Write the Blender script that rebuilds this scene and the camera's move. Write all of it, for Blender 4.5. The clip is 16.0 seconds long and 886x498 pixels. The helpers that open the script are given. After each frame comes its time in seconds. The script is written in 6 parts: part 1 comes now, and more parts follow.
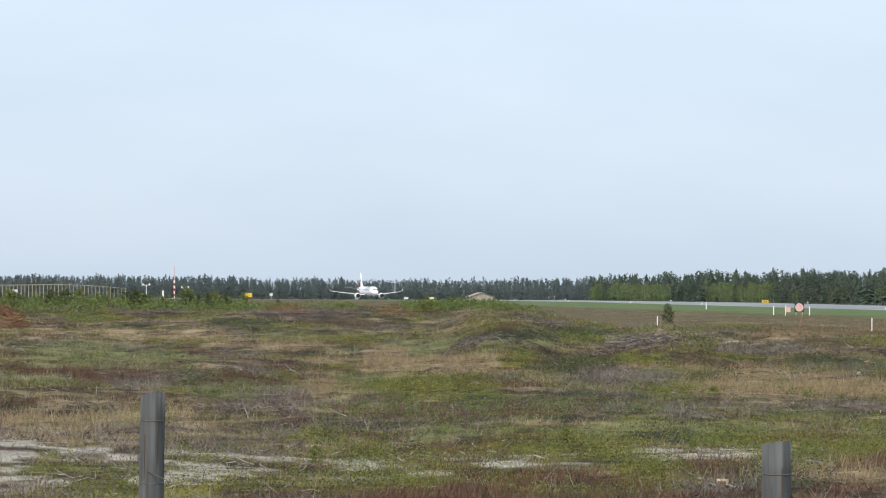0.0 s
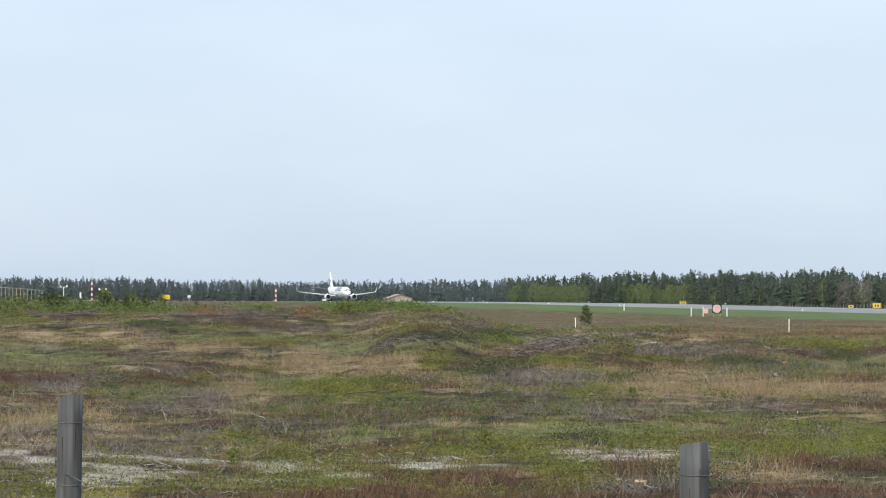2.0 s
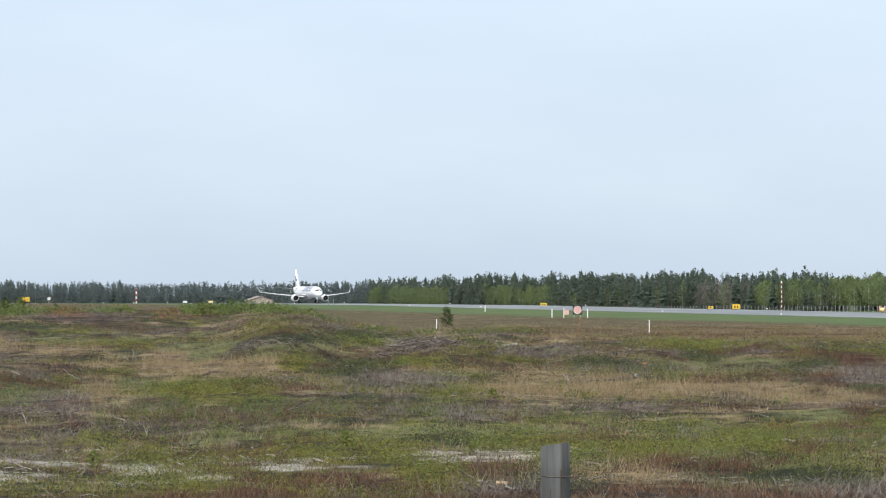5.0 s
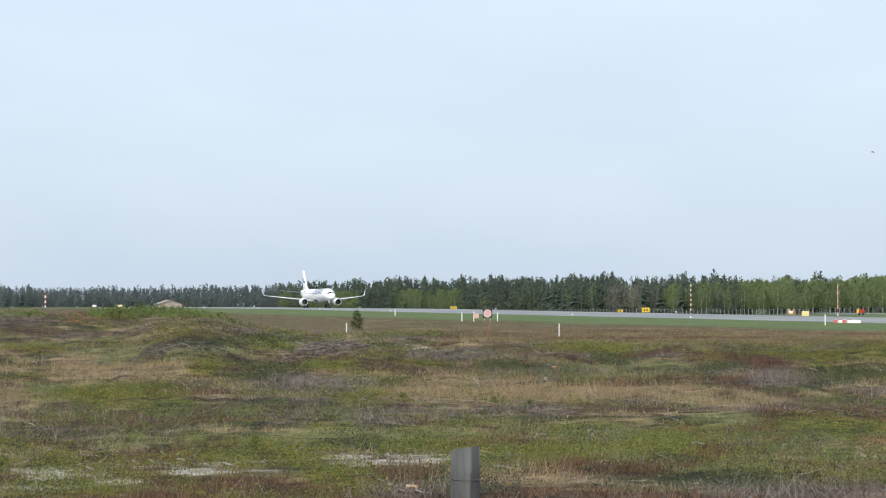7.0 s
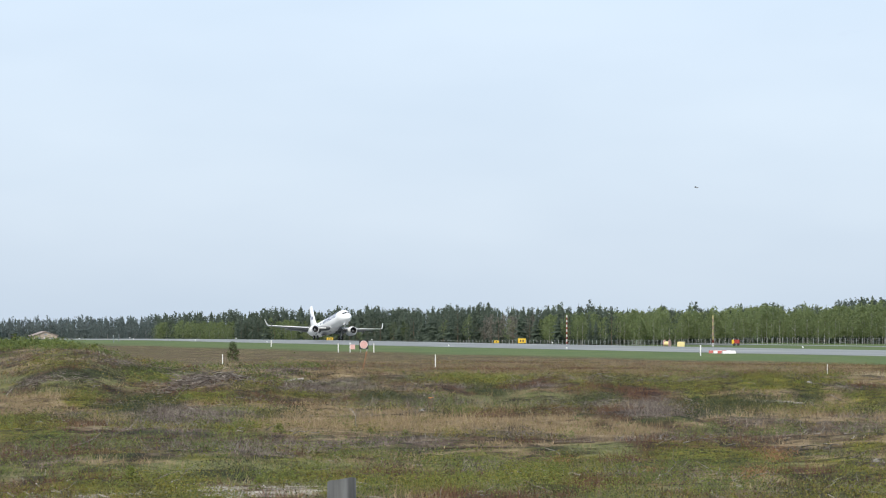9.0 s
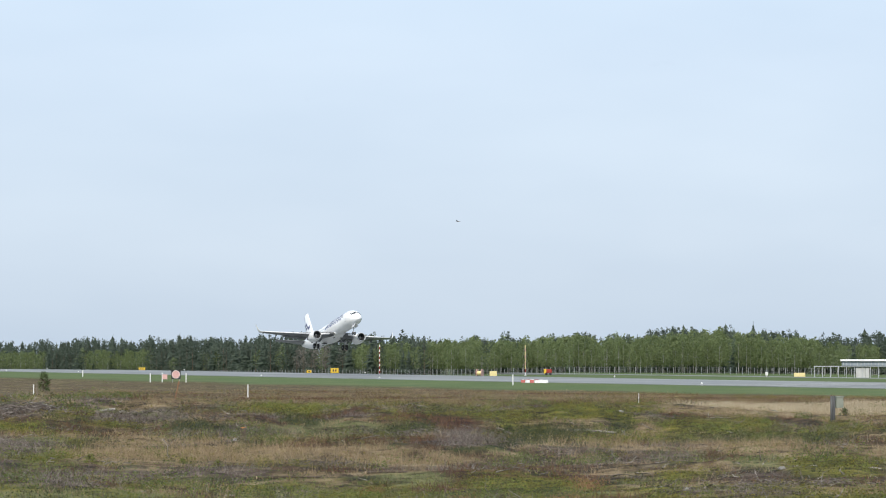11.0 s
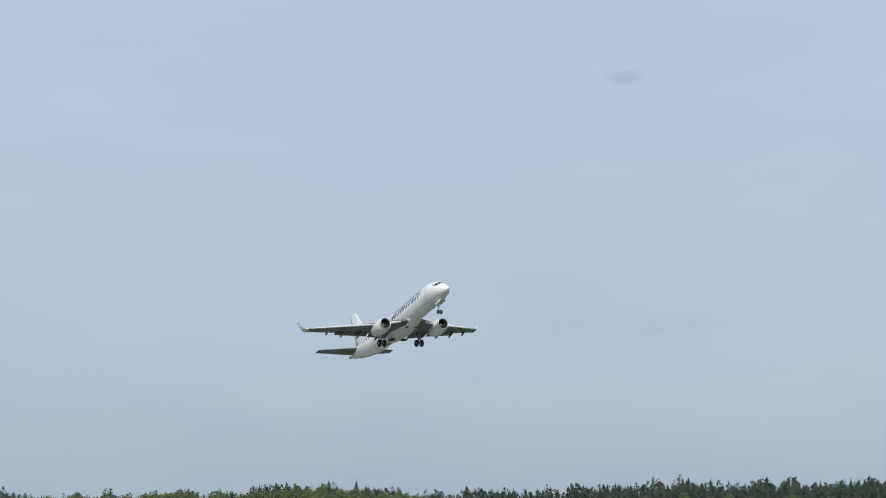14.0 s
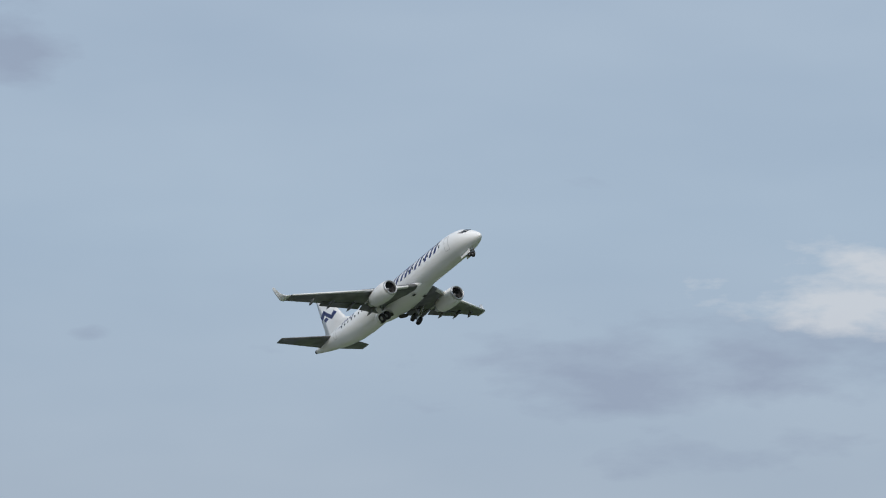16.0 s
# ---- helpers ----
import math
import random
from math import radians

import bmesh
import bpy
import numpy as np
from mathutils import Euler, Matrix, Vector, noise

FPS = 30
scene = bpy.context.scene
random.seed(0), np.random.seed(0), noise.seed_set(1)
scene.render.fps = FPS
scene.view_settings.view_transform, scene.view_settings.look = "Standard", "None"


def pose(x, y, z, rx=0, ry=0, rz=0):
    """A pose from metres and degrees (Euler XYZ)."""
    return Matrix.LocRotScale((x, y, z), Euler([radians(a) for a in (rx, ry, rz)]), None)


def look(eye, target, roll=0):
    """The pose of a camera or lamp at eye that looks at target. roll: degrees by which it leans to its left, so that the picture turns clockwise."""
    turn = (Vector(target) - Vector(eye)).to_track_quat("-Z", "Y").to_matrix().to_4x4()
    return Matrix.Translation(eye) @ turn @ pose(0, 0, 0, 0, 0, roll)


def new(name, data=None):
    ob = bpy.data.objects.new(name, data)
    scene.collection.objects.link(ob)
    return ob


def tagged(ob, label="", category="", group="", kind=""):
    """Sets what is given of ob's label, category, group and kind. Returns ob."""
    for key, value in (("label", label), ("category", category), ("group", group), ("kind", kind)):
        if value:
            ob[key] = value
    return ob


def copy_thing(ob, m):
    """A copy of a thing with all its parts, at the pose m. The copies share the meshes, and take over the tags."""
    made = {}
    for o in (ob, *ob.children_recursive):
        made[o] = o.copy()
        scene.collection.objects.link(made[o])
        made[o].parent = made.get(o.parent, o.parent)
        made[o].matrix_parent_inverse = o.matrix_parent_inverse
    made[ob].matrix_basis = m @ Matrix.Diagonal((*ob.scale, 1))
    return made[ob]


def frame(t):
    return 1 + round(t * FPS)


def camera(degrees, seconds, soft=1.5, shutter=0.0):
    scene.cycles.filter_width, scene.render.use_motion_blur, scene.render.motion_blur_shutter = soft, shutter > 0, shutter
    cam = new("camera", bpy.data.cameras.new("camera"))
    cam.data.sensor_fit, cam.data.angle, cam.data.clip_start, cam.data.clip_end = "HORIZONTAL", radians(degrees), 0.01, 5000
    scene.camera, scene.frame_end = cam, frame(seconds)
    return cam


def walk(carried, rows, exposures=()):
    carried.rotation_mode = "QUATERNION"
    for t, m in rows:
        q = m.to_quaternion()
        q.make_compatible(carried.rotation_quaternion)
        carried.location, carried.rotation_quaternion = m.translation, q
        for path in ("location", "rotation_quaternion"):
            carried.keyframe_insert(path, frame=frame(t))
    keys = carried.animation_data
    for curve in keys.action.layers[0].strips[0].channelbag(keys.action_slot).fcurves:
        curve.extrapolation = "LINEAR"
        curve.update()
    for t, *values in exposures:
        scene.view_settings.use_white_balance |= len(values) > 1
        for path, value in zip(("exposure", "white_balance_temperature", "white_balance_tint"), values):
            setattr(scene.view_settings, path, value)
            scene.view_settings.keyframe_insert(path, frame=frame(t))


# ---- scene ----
cam = camera(14.887, 16.0, soft=1.1)
PATH = [
    (0.0, pose(0, 0, 1.65, 90.630, -0.221, -0.000)),
    (0.5, pose(0, 0, 1.65, 90.640, -0.205, -0.316)),
    (1.0, pose(0, 0, 1.65, 90.655, -0.190, -0.713)),
    (1.5, pose(0, 0, 1.65, 90.662, -0.175, -1.062)),
    (2.0, pose(0, 0, 1.65, 90.662, -0.159, -1.382)),
    (2.5, pose(0, 0, 1.65, 90.663, -0.144, -1.609)),
    (3.0, pose(0, 0, 1.65, 90.676, -0.128, -1.928)),
    (3.5, pose(0, 0, 1.65, 90.682, -0.113, -2.280)),
    (4.0, pose(0, 0, 1.65, 90.681, -0.098, -2.747)),
    (4.5, pose(0, 0, 1.65, 90.684, -0.082, -3.230)),
    (5.0, pose(0, 0, 1.65, 90.695, -0.067, -3.728)),
    (5.2, pose(0, 0, 1.65, 90.693, -0.061, -3.900)),
    (7.5, pose(0, 0, 1.65, 90.798, 0.010, -5.707)),
    (8.0, pose(0, 0, 1.65, 90.905, 0.025, -6.245)),
    (8.2, pose(0, 0, 1.65, 91.006, 0.032, -6.466)),
    (10.3, pose(0, 0, 1.65, 91.530, 0.096, -9.141)),
    (10.5, pose(0, 0, 1.65, 91.592, 0.102, -9.508)),
    (11.0, pose(0, 0, 1.65, 91.776, 0.118, -10.501)),
    (11.5, pose(0, 0, 1.65, 91.971, 0.133, -11.438)),
    (12.0, pose(0, 0, 1.65, 92.261, 0.149, -12.368)),
    (12.5, pose(0, 0, 1.65, 92.626, 0.164, -13.386)),
    (13.0, pose(0, 0, 1.65, 93.146, 0.179, -14.571)),
    (13.5, pose(0, 0, 1.65, 93.815, 0.195, -15.871)),
    (14.0, pose(0, 0, 1.65, 94.404, 0.210, -17.188)),
    (14.5, pose(0, 0, 1.65, 95.189, 0.226, -18.987)),
    (15.0, pose(0, 0, 1.65, 96.120, 0.241, -21.119)),
    (15.5, pose(0, 0, 1.65, 97.225, 0.256, -23.611)),
    (16.0, pose(0, 0, 1.65, 98.708, 0.272, -26.274)),
]
walk(cam, PATH, exposures=[(0, 0.07, 6750, 10), (9.0, 0.06, 6750, 10), (10.5, 0.03, 6720, 10), (11.5, -0.05, 6650, 10), (12.5, -0.2, 6540, 10), (13.5, -0.43, 6500, 10), (14.5, -0.66, 6500, 10), (15.2, -0.75, 6500, 10), (16.0, -0.82, 6500, 10)])

EYE = 1.65

# ---- light: thin overcast, sun behind the viewer
SUN_AZ, SUN_EL = 205.0, 42.0


def link(nt, a, b):
    nt.links.new(a, b)


def math_node(nt, op, a, b=None, clamp=False):
    n = nt.nodes.new("ShaderNodeMath")
    n.operation, n.use_clamp = op, clamp
    for i, v in enumerate((a, b)):
        if v is None:
            continue
        if isinstance(v, (int, float)):
            n.inputs[i].default_value = v
        else:
            link(nt, v, n.inputs[i])
    return n.outputs[0]


def ramp_node(nt, fac, stops, ease="LINEAR"):
    n = nt.nodes.new("ShaderNodeValToRGB")
    n.color_ramp.interpolation = ease
    el = n.color_ramp.elements
    while len(el) < len(stops):
        el.new(0.5)
    for e, (p, c) in zip(el, stops):
        e.position, e.color = p, (*c, 1) if len(c) == 3 else c
    link(nt, fac, n.inputs[0])
    return n.outputs[0]


def mix_node(nt, fac, a, b, blend="MIX"):
    n = nt.nodes.new("ShaderNodeMix")
    n.data_type, n.blend_type = "RGBA", blend
    for sock, v in ((n.inputs[0], fac), (n.inputs[6], a), (n.inputs[7], b)):
        if isinstance(v, (int, float)):
            sock.default_value = v
        elif isinstance(v, tuple):
            sock.default_value = (*v, 1)
        else:
            link(nt, v, sock)
    return n.outputs[2]


def build_world():
    w = bpy.data.worlds.new("world")
    w.use_nodes = True
    scene.world = w
    nt = w.node_tree
    nt.nodes.clear()
    out, bg = nt.nodes.new("ShaderNodeOutputWorld"), nt.nodes.new("ShaderNodeBackground")
    sky = nt.nodes.new("ShaderNodeTexSky")
    sky.sky_type, sky.sun_disc = "NISHITA", False
    sky.sun_elevation, sky.sun_rotation = radians(SUN_EL), radians(SUN_AZ)
    tc, sep = nt.nodes.new("ShaderNodeTexCoord"), nt.nodes.new("ShaderNodeSeparateXYZ")
    link(nt, tc.outputs["Generated"], sep.inputs[0])
    x, y, z = sep.outputs
    el = math_node(nt, "MULTIPLY", math_node(nt, "ARCSINE", z), 180 / math.pi)
    az = math_node(nt, "MULTIPLY", math_node(nt, "ARCTAN2", x, y), 180 / math.pi)
    # veil of high cloud over the clear sky
    veil = ramp_node(nt, math_node(nt, "DIVIDE", el, 90.0, True),
                     [(0.0, (0.60, 0.735, 0.91)), (0.022, (0.67, 0.81, 0.995)), (0.055, (0.71, 0.86, 1.06)), (0.1, (0.72, 0.91, 1.13)), (0.145, (0.73, 0.91, 1.13)), (0.5, (0.70, 0.83, 1.0)), (1.0, (0.78, 0.86, 0.97))])
    com = nt.nodes.new("ShaderNodeCombineXYZ")
    link(nt, math_node(nt, "MULTIPLY", az, 0.16), com.inputs[0])
    link(nt, math_node(nt, "MULTIPLY", el, 0.5), com.inputs[1])
    soft = nt.nodes.new("ShaderNodeTexNoise")
    soft.inputs["Scale"].default_value, soft.inputs["Detail"].default_value = 0.9, 3.0
    link(nt, com.outputs[0], soft.inputs["Vector"])
    veil = mix_node(nt, 1.0, veil, ramp_node(nt, soft.outputs[0], [(0.3, (0.94, 0.95, 0.965)), (0.7, (1.04, 1.03, 1.02))]), "MULTIPLY")
    clear = mix_node(nt, 1.0, sky.outputs[0], (0.09, 0.09, 0.09), "MULTIPLY")
    col = mix_node(nt, 0.86, clear, veil)
    # broken cumulus higher up to the east
    com2 = nt.nodes.new("ShaderNodeCombineXYZ")
    link(nt, math_node(nt, "MULTIPLY", az, 0.40), com2.inputs[0])
    link(nt, math_node(nt, "MULTIPLY", el, 1.05), com2.inputs[1])
    puff = nt.nodes.new("ShaderNodeTexNoise")
    puff.inputs["Scale"].default_value, puff.inputs["Detail"].default_value, puff.inputs["Roughness"].default_value = 1.0, 7.0, 0.56
    link(nt, com2.outputs[0], puff.inputs["Vector"])

    def bank(a0, e0, wa, we):
        p = math_node(nt, "DIVIDE", math_node(nt, "SUBTRACT", az, a0), wa)
        q = math_node(nt, "DIVIDE", math_node(nt, "SUBTRACT", el, e0), we)
        d = math_node(nt, "ADD", math_node(nt, "MULTIPLY", p, p), math_node(nt, "MULTIPLY", q, q))
        return math_node(nt, "SUBTRACT", 1.0, d, True)

    def density(m, gain=1.5):
        return math_node(nt, "MULTIPLY", math_node(nt, "SUBTRACT", math_node(nt, "ADD", math_node(nt, "MULTIPLY", puff.outputs[0], 2.4), math_node(nt, "MULTIPLY", m, 0.9)), 1.62), gain, True)

    grey = density(math_node(nt, "ADD", bank(30.5, 6.75, 6.5, 1.25), math_node(nt, "ADD", bank(31.0, 5.2, 3.2, 0.6), math_node(nt, "ADD", bank(20.32, 7.27, 0.55, 0.25), bank(18.4, 12.0, 2.0, 1.4)))))
    col = mix_node(nt, math_node(nt, "MULTIPLY", grey, 0.7), col, (0.50, 0.60, 0.80))
    white = density(bank(34.0, 7.95, 4.6, 1.05), 2.6)
    white = math_node(nt, "MULTIPLY", white, math_node(nt, "MULTIPLY", bank(34.0, 7.95, 4.6, 1.05), 3.0, True))
    col = mix_node(nt, math_node(nt, "MULTIPLY", white, 0.8), col, (1.08, 1.14, 1.22))
    link(nt, col, bg.inputs[0])
    bg.inputs[1].default_value = 1.0
    link(nt, bg.outputs[0], out.inputs[0])


build_world()
sun = new("sun", bpy.data.lights.new("sun", "SUN"))
sun.data.energy, sun.data.angle, sun.data.color = 3.8, radians(3), (1.0, 0.95, 0.88)
sun.matrix_world = look((0, 0, 0), (-math.sin(radians(SUN_AZ)) * math.cos(radians(SUN_EL)), -math.cos(radians(SUN_AZ)) * math.cos(radians(SUN_EL)), -math.sin(radians(SUN_EL))))


# ---- materials
def material(name, colors, scale=3.0, rough=0.8, metal=0.0, bump=0.0, bump_scale=None, island=0.0, objects=0.0, coat=0.0, detail=5.0, translucent=0.0, grain=None):
    """Noise between the colours at two scales, with optional change from piece to piece."""
    m = bpy.data.materials.new(name)
    m.use_nodes = True
    nt = m.node_tree
    b = nt.nodes["Principled BSDF"]
    tc = nt.nodes.new("ShaderNodeTexCoord")
    n = nt.nodes.new("ShaderNodeTexNoise")
    n.inputs["Scale"].default_value, n.inputs["Detail"].default_value = scale, detail
    coords = tc.outputs["Object"]
    if grain:
        mp = nt.nodes.new("ShaderNodeMapping")
        mp.inputs["Scale"].default_value = grain
        link(nt, coords, mp.inputs["Vector"])
        coords = mp.outputs[0]
    link(nt, coords, n.inputs["Vector"])
    fac = n.outputs[0]
    if island or objects:
        src = nt.nodes.new("ShaderNodeNewGeometry").outputs["Random Per Island"] if island else nt.nodes.new("ShaderNodeObjectInfo").outputs["Random"]
        k = island or objects
        fac = math_node(nt, "ADD", math_node(nt, "MULTIPLY", fac, 1 - k), math_node(nt, "MULTIPLY", src, k))
    lo, hi = (0.34, 0.66) if not (island or objects) else (0.33, 0.67) if island < 0.4 else (0.2, 0.8)
    k = len(colors)
    col = ramp_node(nt, fac, [(lo + (hi - lo) * i / max(1, k - 1), c) for i, c in enumerate(colors)]) if k > 1 else None
    if k > 1:
        big = nt.nodes.new("ShaderNodeTexNoise")
        big.inputs["Scale"].default_value, big.inputs["Detail"].default_value = scale * 0.13, 2.0
        link(nt, tc.outputs["Object"], big.inputs["Vector"])
        col = mix_node(nt, 1.0, col, ramp_node(nt, big.outputs[0], [(0.3, (0.86, 0.86, 0.86)), (0.7, (1.1, 1.1, 1.1))]), "MULTIPLY")
        link(nt, col, b.inputs["Base Color"])
    else:
        b.inputs["Base Color"].default_value = (*colors[0], 1)
    b.inputs["Roughness"].default_value, b.inputs["Metallic"].default_value, b.inputs["Coat Weight"].default_value = rough, metal, coat
    if bump:
        bn, bt = nt.nodes.new("ShaderNodeBump"), nt.nodes.new("ShaderNodeTexNoise")
        bt.inputs["Scale"].default_value, bt.inputs["Detail"].default_value = bump_scale or scale * 4, 4.0
        bn.inputs["Strength"].default_value = bump
        link(nt, coords, bt.inputs["Vector"])
        link(nt, bt.outputs[0], bn.inputs["Height"])
        link(nt, bn.outputs[0], b.inputs["Normal"])
    if translucent:
        tr, mx = nt.nodes.new("ShaderNodeBsdfTranslucent"), nt.nodes.new("ShaderNodeMixShader")
        if k > 1:
            link(nt, col, tr.inputs[0])
        else:
            tr.inputs[0].default_value = (*colors[0], 1)
        mx.inputs[0].default_value = translucent
        out = nt.nodes["Material Output"]
        link(nt, b.outputs[0], mx.inputs[1])
        link(nt, tr.outputs[0], mx.inputs[2])
        link(nt, mx.outputs[0], out.inputs[0])
    return m


def ground_material():
    """Eight covers, weighted by the plant cover that grows on them, each with its own grain."""
    m = bpy.data.materials.new("heath ground")
    m.use_nodes = True
    nt = m.node_tree
    b = nt.nodes["Principled BSDF"]
    tc = nt.nodes.new("ShaderNodeTexCoord")

    def noise_tex(scale, detail=6.0):
        n = nt.nodes.new("ShaderNodeTexNoise")
        n.inputs["Scale"].default_value, n.inputs["Detail"].default_value, n.inputs["Roughness"].default_value = scale, detail, 0.65
        link(nt, tc.outputs["Object"], n.inputs["Vector"])
        return n.outputs[0]

    def weights(name):
        att, sep = nt.nodes.new("ShaderNodeAttribute"), nt.nodes.new("ShaderNodeSeparateColor")
        att.attribute_name = name
        link(nt, att.outputs["Color"], sep.inputs[0])
        return sep.outputs[0], sep.outputs[1], sep.outputs[2]

    fine, mid = noise_tex(5.0), noise_tex(1.1)
    grain = math_node(nt, "ADD", math_node(nt, "MULTIPLY", fine, 0.4), math_node(nt, "MULTIPLY", mid, 0.6))

    def tint(dark, mean, pale):
        return ramp_node(nt, grain, [(0.41, dark), (0.5, mean), (0.59, pale)])

    col = tint((0.016, 0.010, 0.006), (0.050, 0.033, 0.019), (0.105, 0.074, 0.044))
    straw, green, berry = weights("cover_a")
    dark, twig, rust = weights("cover_b")
    sand, lawn, far = weights("cover_c")
    for w, c in ((straw, tint((0.070, 0.046, 0.024), (0.165, 0.122, 0.070), (0.28, 0.22, 0.135))),
                 (green, tint((0.046, 0.046, 0.018), (0.108, 0.112, 0.044), (0.175, 0.170, 0.078))),
                 (berry, tint((0.022, 0.026, 0.007), (0.082, 0.080, 0.014), (0.160, 0.145, 0.028))),
                 (dark, tint((0.016, 0.021, 0.008), (0.034, 0.042, 0.014), (0.062, 0.070, 0.024))),
                 (twig, tint((0.018, 0.012, 0.009), (0.072, 0.050, 0.037), (0.165, 0.128, 0.098))),
                 (rust, tint((0.022, 0.010, 0.007), (0.052, 0.024, 0.015), (0.092, 0.046, 0.026))),
                 (sand, ramp_node(nt, grain, [(0.40, (0.085, 0.070, 0.055)), (0.48, (0.26, 0.24, 0.20)), (0.62, (0.42, 0.40, 0.36))])),
                 (far, ramp_node(nt, noise_tex(0.30, 8.0), [(0.38, (0.060, 0.038, 0.022)), (0.46, (0.130, 0.092, 0.052)), (0.52, (0.105, 0.094, 0.034)), (0.57, (0.165, 0.118, 0.070)), (0.64, (0.25, 0.20, 0.125))])),
                 (lawn, ramp_node(nt, noise_tex(0.15), [(0.3, (0.060, 0.098, 0.034)), (0.5, (0.084, 0.122, 0.046)), (0.7, (0.135, 0.150, 0.066))]))):
        col = mix_node(nt, w, col, c)
    # near-black random gaps: dark soil plus painted shade between plants, not on mown grass
    dark_gaps = ramp_node(nt, math_node(nt, "ADD", math_node(nt, "MULTIPLY", noise_tex(1.9, 5.0), 0.6), math_node(nt, "MULTIPLY", noise_tex(0.5, 4.0), 0.4)), [(0.43, (1, 1, 1)), (0.49, (0, 0, 0))])
    dark_gaps = math_node(nt, "MULTIPLY", dark_gaps, math_node(nt, "MULTIPLY", math_node(nt, "SUBTRACT", 1.0, lawn, True), math_node(nt, "SUBTRACT", 0.85, sand, True)))
    col = mix_node(nt, dark_gaps, col, (0.016, 0.011, 0.007))
    link(nt, col, b.inputs["Base Color"])
    b.inputs["Roughness"].default_value = 0.95
    b.inputs["Specular IOR Level"].default_value = 0.15
    bn = nt.nodes.new("ShaderNodeBump")
    bn.inputs["Strength"].default_value, bn.inputs["Distance"].default_value = 0.7, 0.12
    link(nt, grain, bn.inputs["Height"])
    link(nt, bn.outputs[0], b.inputs["Normal"])
    return m


# ---- builders
def mesh_object(name, verts, faces, mat, parent=None, label="", smooth=False):
    me = bpy.data.meshes.new(name)
    me.from_pydata(verts, [], faces)
    me.update()
    if smooth:
        me.polygons.foreach_set("use_smooth", [True] * len(me.polygons))
    if mat:
        me.materials.append(mat)
    ob = new(name, me)
    if parent:
        ob.parent = parent
    if label:
        tagged(ob, label)
    return ob


def tri_object(name, tris, mat, parent=None, label=""):
    """One mesh of loose triangles from an array (n, 3, 3)."""
    tris = np.asarray(tris, dtype=np.float32)
    n = len(tris)
    me = bpy.data.meshes.new(name)
    me.vertices.add(3 * n)
    me.vertices.foreach_set("co", tris.reshape(-1))
    me.loops.add(3 * n)
    me.loops.foreach_set("vertex_index", np.arange(3 * n, dtype=np.int32))
    me.polygons.add(n)
    me.polygons.foreach_set("loop_start", np.arange(0, 3 * n, 3, dtype=np.int32))
    me.update(calc_edges=True)
    me.materials.append(mat)
    ob = new(name, me)
    if parent:
        ob.parent = parent
    if label:
        tagged(ob, label)
    return ob


def part(name, bm, mat, parent, label="", smooth=False):
    me = bpy.data.meshes.new(name)
    bm.normal_update()
    bm.to_mesh(me)
    bm.free()
    if smooth:
        me.polygons.foreach_set("use_smooth", [True] * len(me.polygons))
    me.materials.append(mat)
    ob = new(name, me)
    ob.parent = parent
    if label:
        tagged(ob, label)
    return ob


def shared(ob, name, parent, m):
    o = new(name, ob.data)
    o.parent, o.matrix_basis = parent, m
    return o


def thing(name, m, label, category, group="", kind=""):
    e = new(name)
    e.matrix_basis = m
    return tagged(e, label, category, group, kind)


def box(bm, cx, cy, cz, sx, sy, sz, bevel=0.0, m=None):
    r = bmesh.ops.create_cube(bm, size=1.0)
    bmesh.ops.transform(bm, matrix=Matrix.Translation((cx, cy, cz)) @ (m or Matrix()) @ Matrix.Diagonal((sx, sy, sz, 1)), verts=r["verts"])
    if bevel:
        edges = {e for v in r["verts"] for e in v.link_edges}
        bmesh.ops.bevel(bm, geom=list(edges), offset=bevel, segments=1, affect="EDGES")
    return bm


def tube(bm, p, q, r0, r1=None, n=10, caps=True):
    p, q = Vector(p), Vector(q)
    r1 = r0 if r1 is None else r1
    d = q - p
    m = Matrix.Translation((p + q) / 2) @ d.to_track_quat("Z", "Y").to_matrix().to_4x4()
    bmesh.ops.create_cone(bm, cap_ends=caps, segments=n, radius1=r0, radius2=r1, depth=d.length, matrix=m)
    return bm


def lathe(bm, profile, n=24, m=None):
    """Rings of (along y, radius) round the y axis."""
    rings = []
    for y, r in profile:
        rings.append([bm.verts.new((m or Matrix()) @ Vector((r * math.cos(2 * math.pi * i / n), y, r * math.sin(2 * math.pi * i / n)))) for i in range(n)])
    for a, b in zip(rings, rings[1:]):
        for i in range(n):
            bm.faces.new((a[i], a[(i + 1) % n], b[(i + 1) % n], b[i]))
    return bm


def loft(bm, rings, close=True):
    vs = [[bm.verts.new(p) for p in ring] for ring in rings]
    n = len(vs[0])
    for a, b in zip(vs, vs[1:]):
        for i in range(n):
            bm.faces.new((a[i], a[(i + 1) % n], b[(i + 1) % n], b[i]))
    if close:
        bm.faces.new(vs[0][::-1])
        bm.faces.new(vs[-1])
    bmesh.ops.recalc_face_normals(bm, faces=bm.faces)
    return bm


# ---- lie of the land
RW = radians(11.8135)
NX, NY = math.cos(RW), math.sin(RW)
RW_NEAR, RW_FAR = 207.5, 248.0


def sstep(a, b, x):
    t = np.clip((x - a) / (b - a), 0, 1)
    return t * t * (3 - 2 * t)


def spot(az, d):
    return d * math.sin(radians(az)), d * math.cos(radians(az))


def runway_level(y):
    return EYE + np.interp(y, [-2000, 300, 500, 650, 846, 1019, 1154, 1277, 1800, 5000], [-4.4, -4.35, -4.25, -4.05, -3.75, -4.05, -4.6, -5.3, -7.0, -9.0])


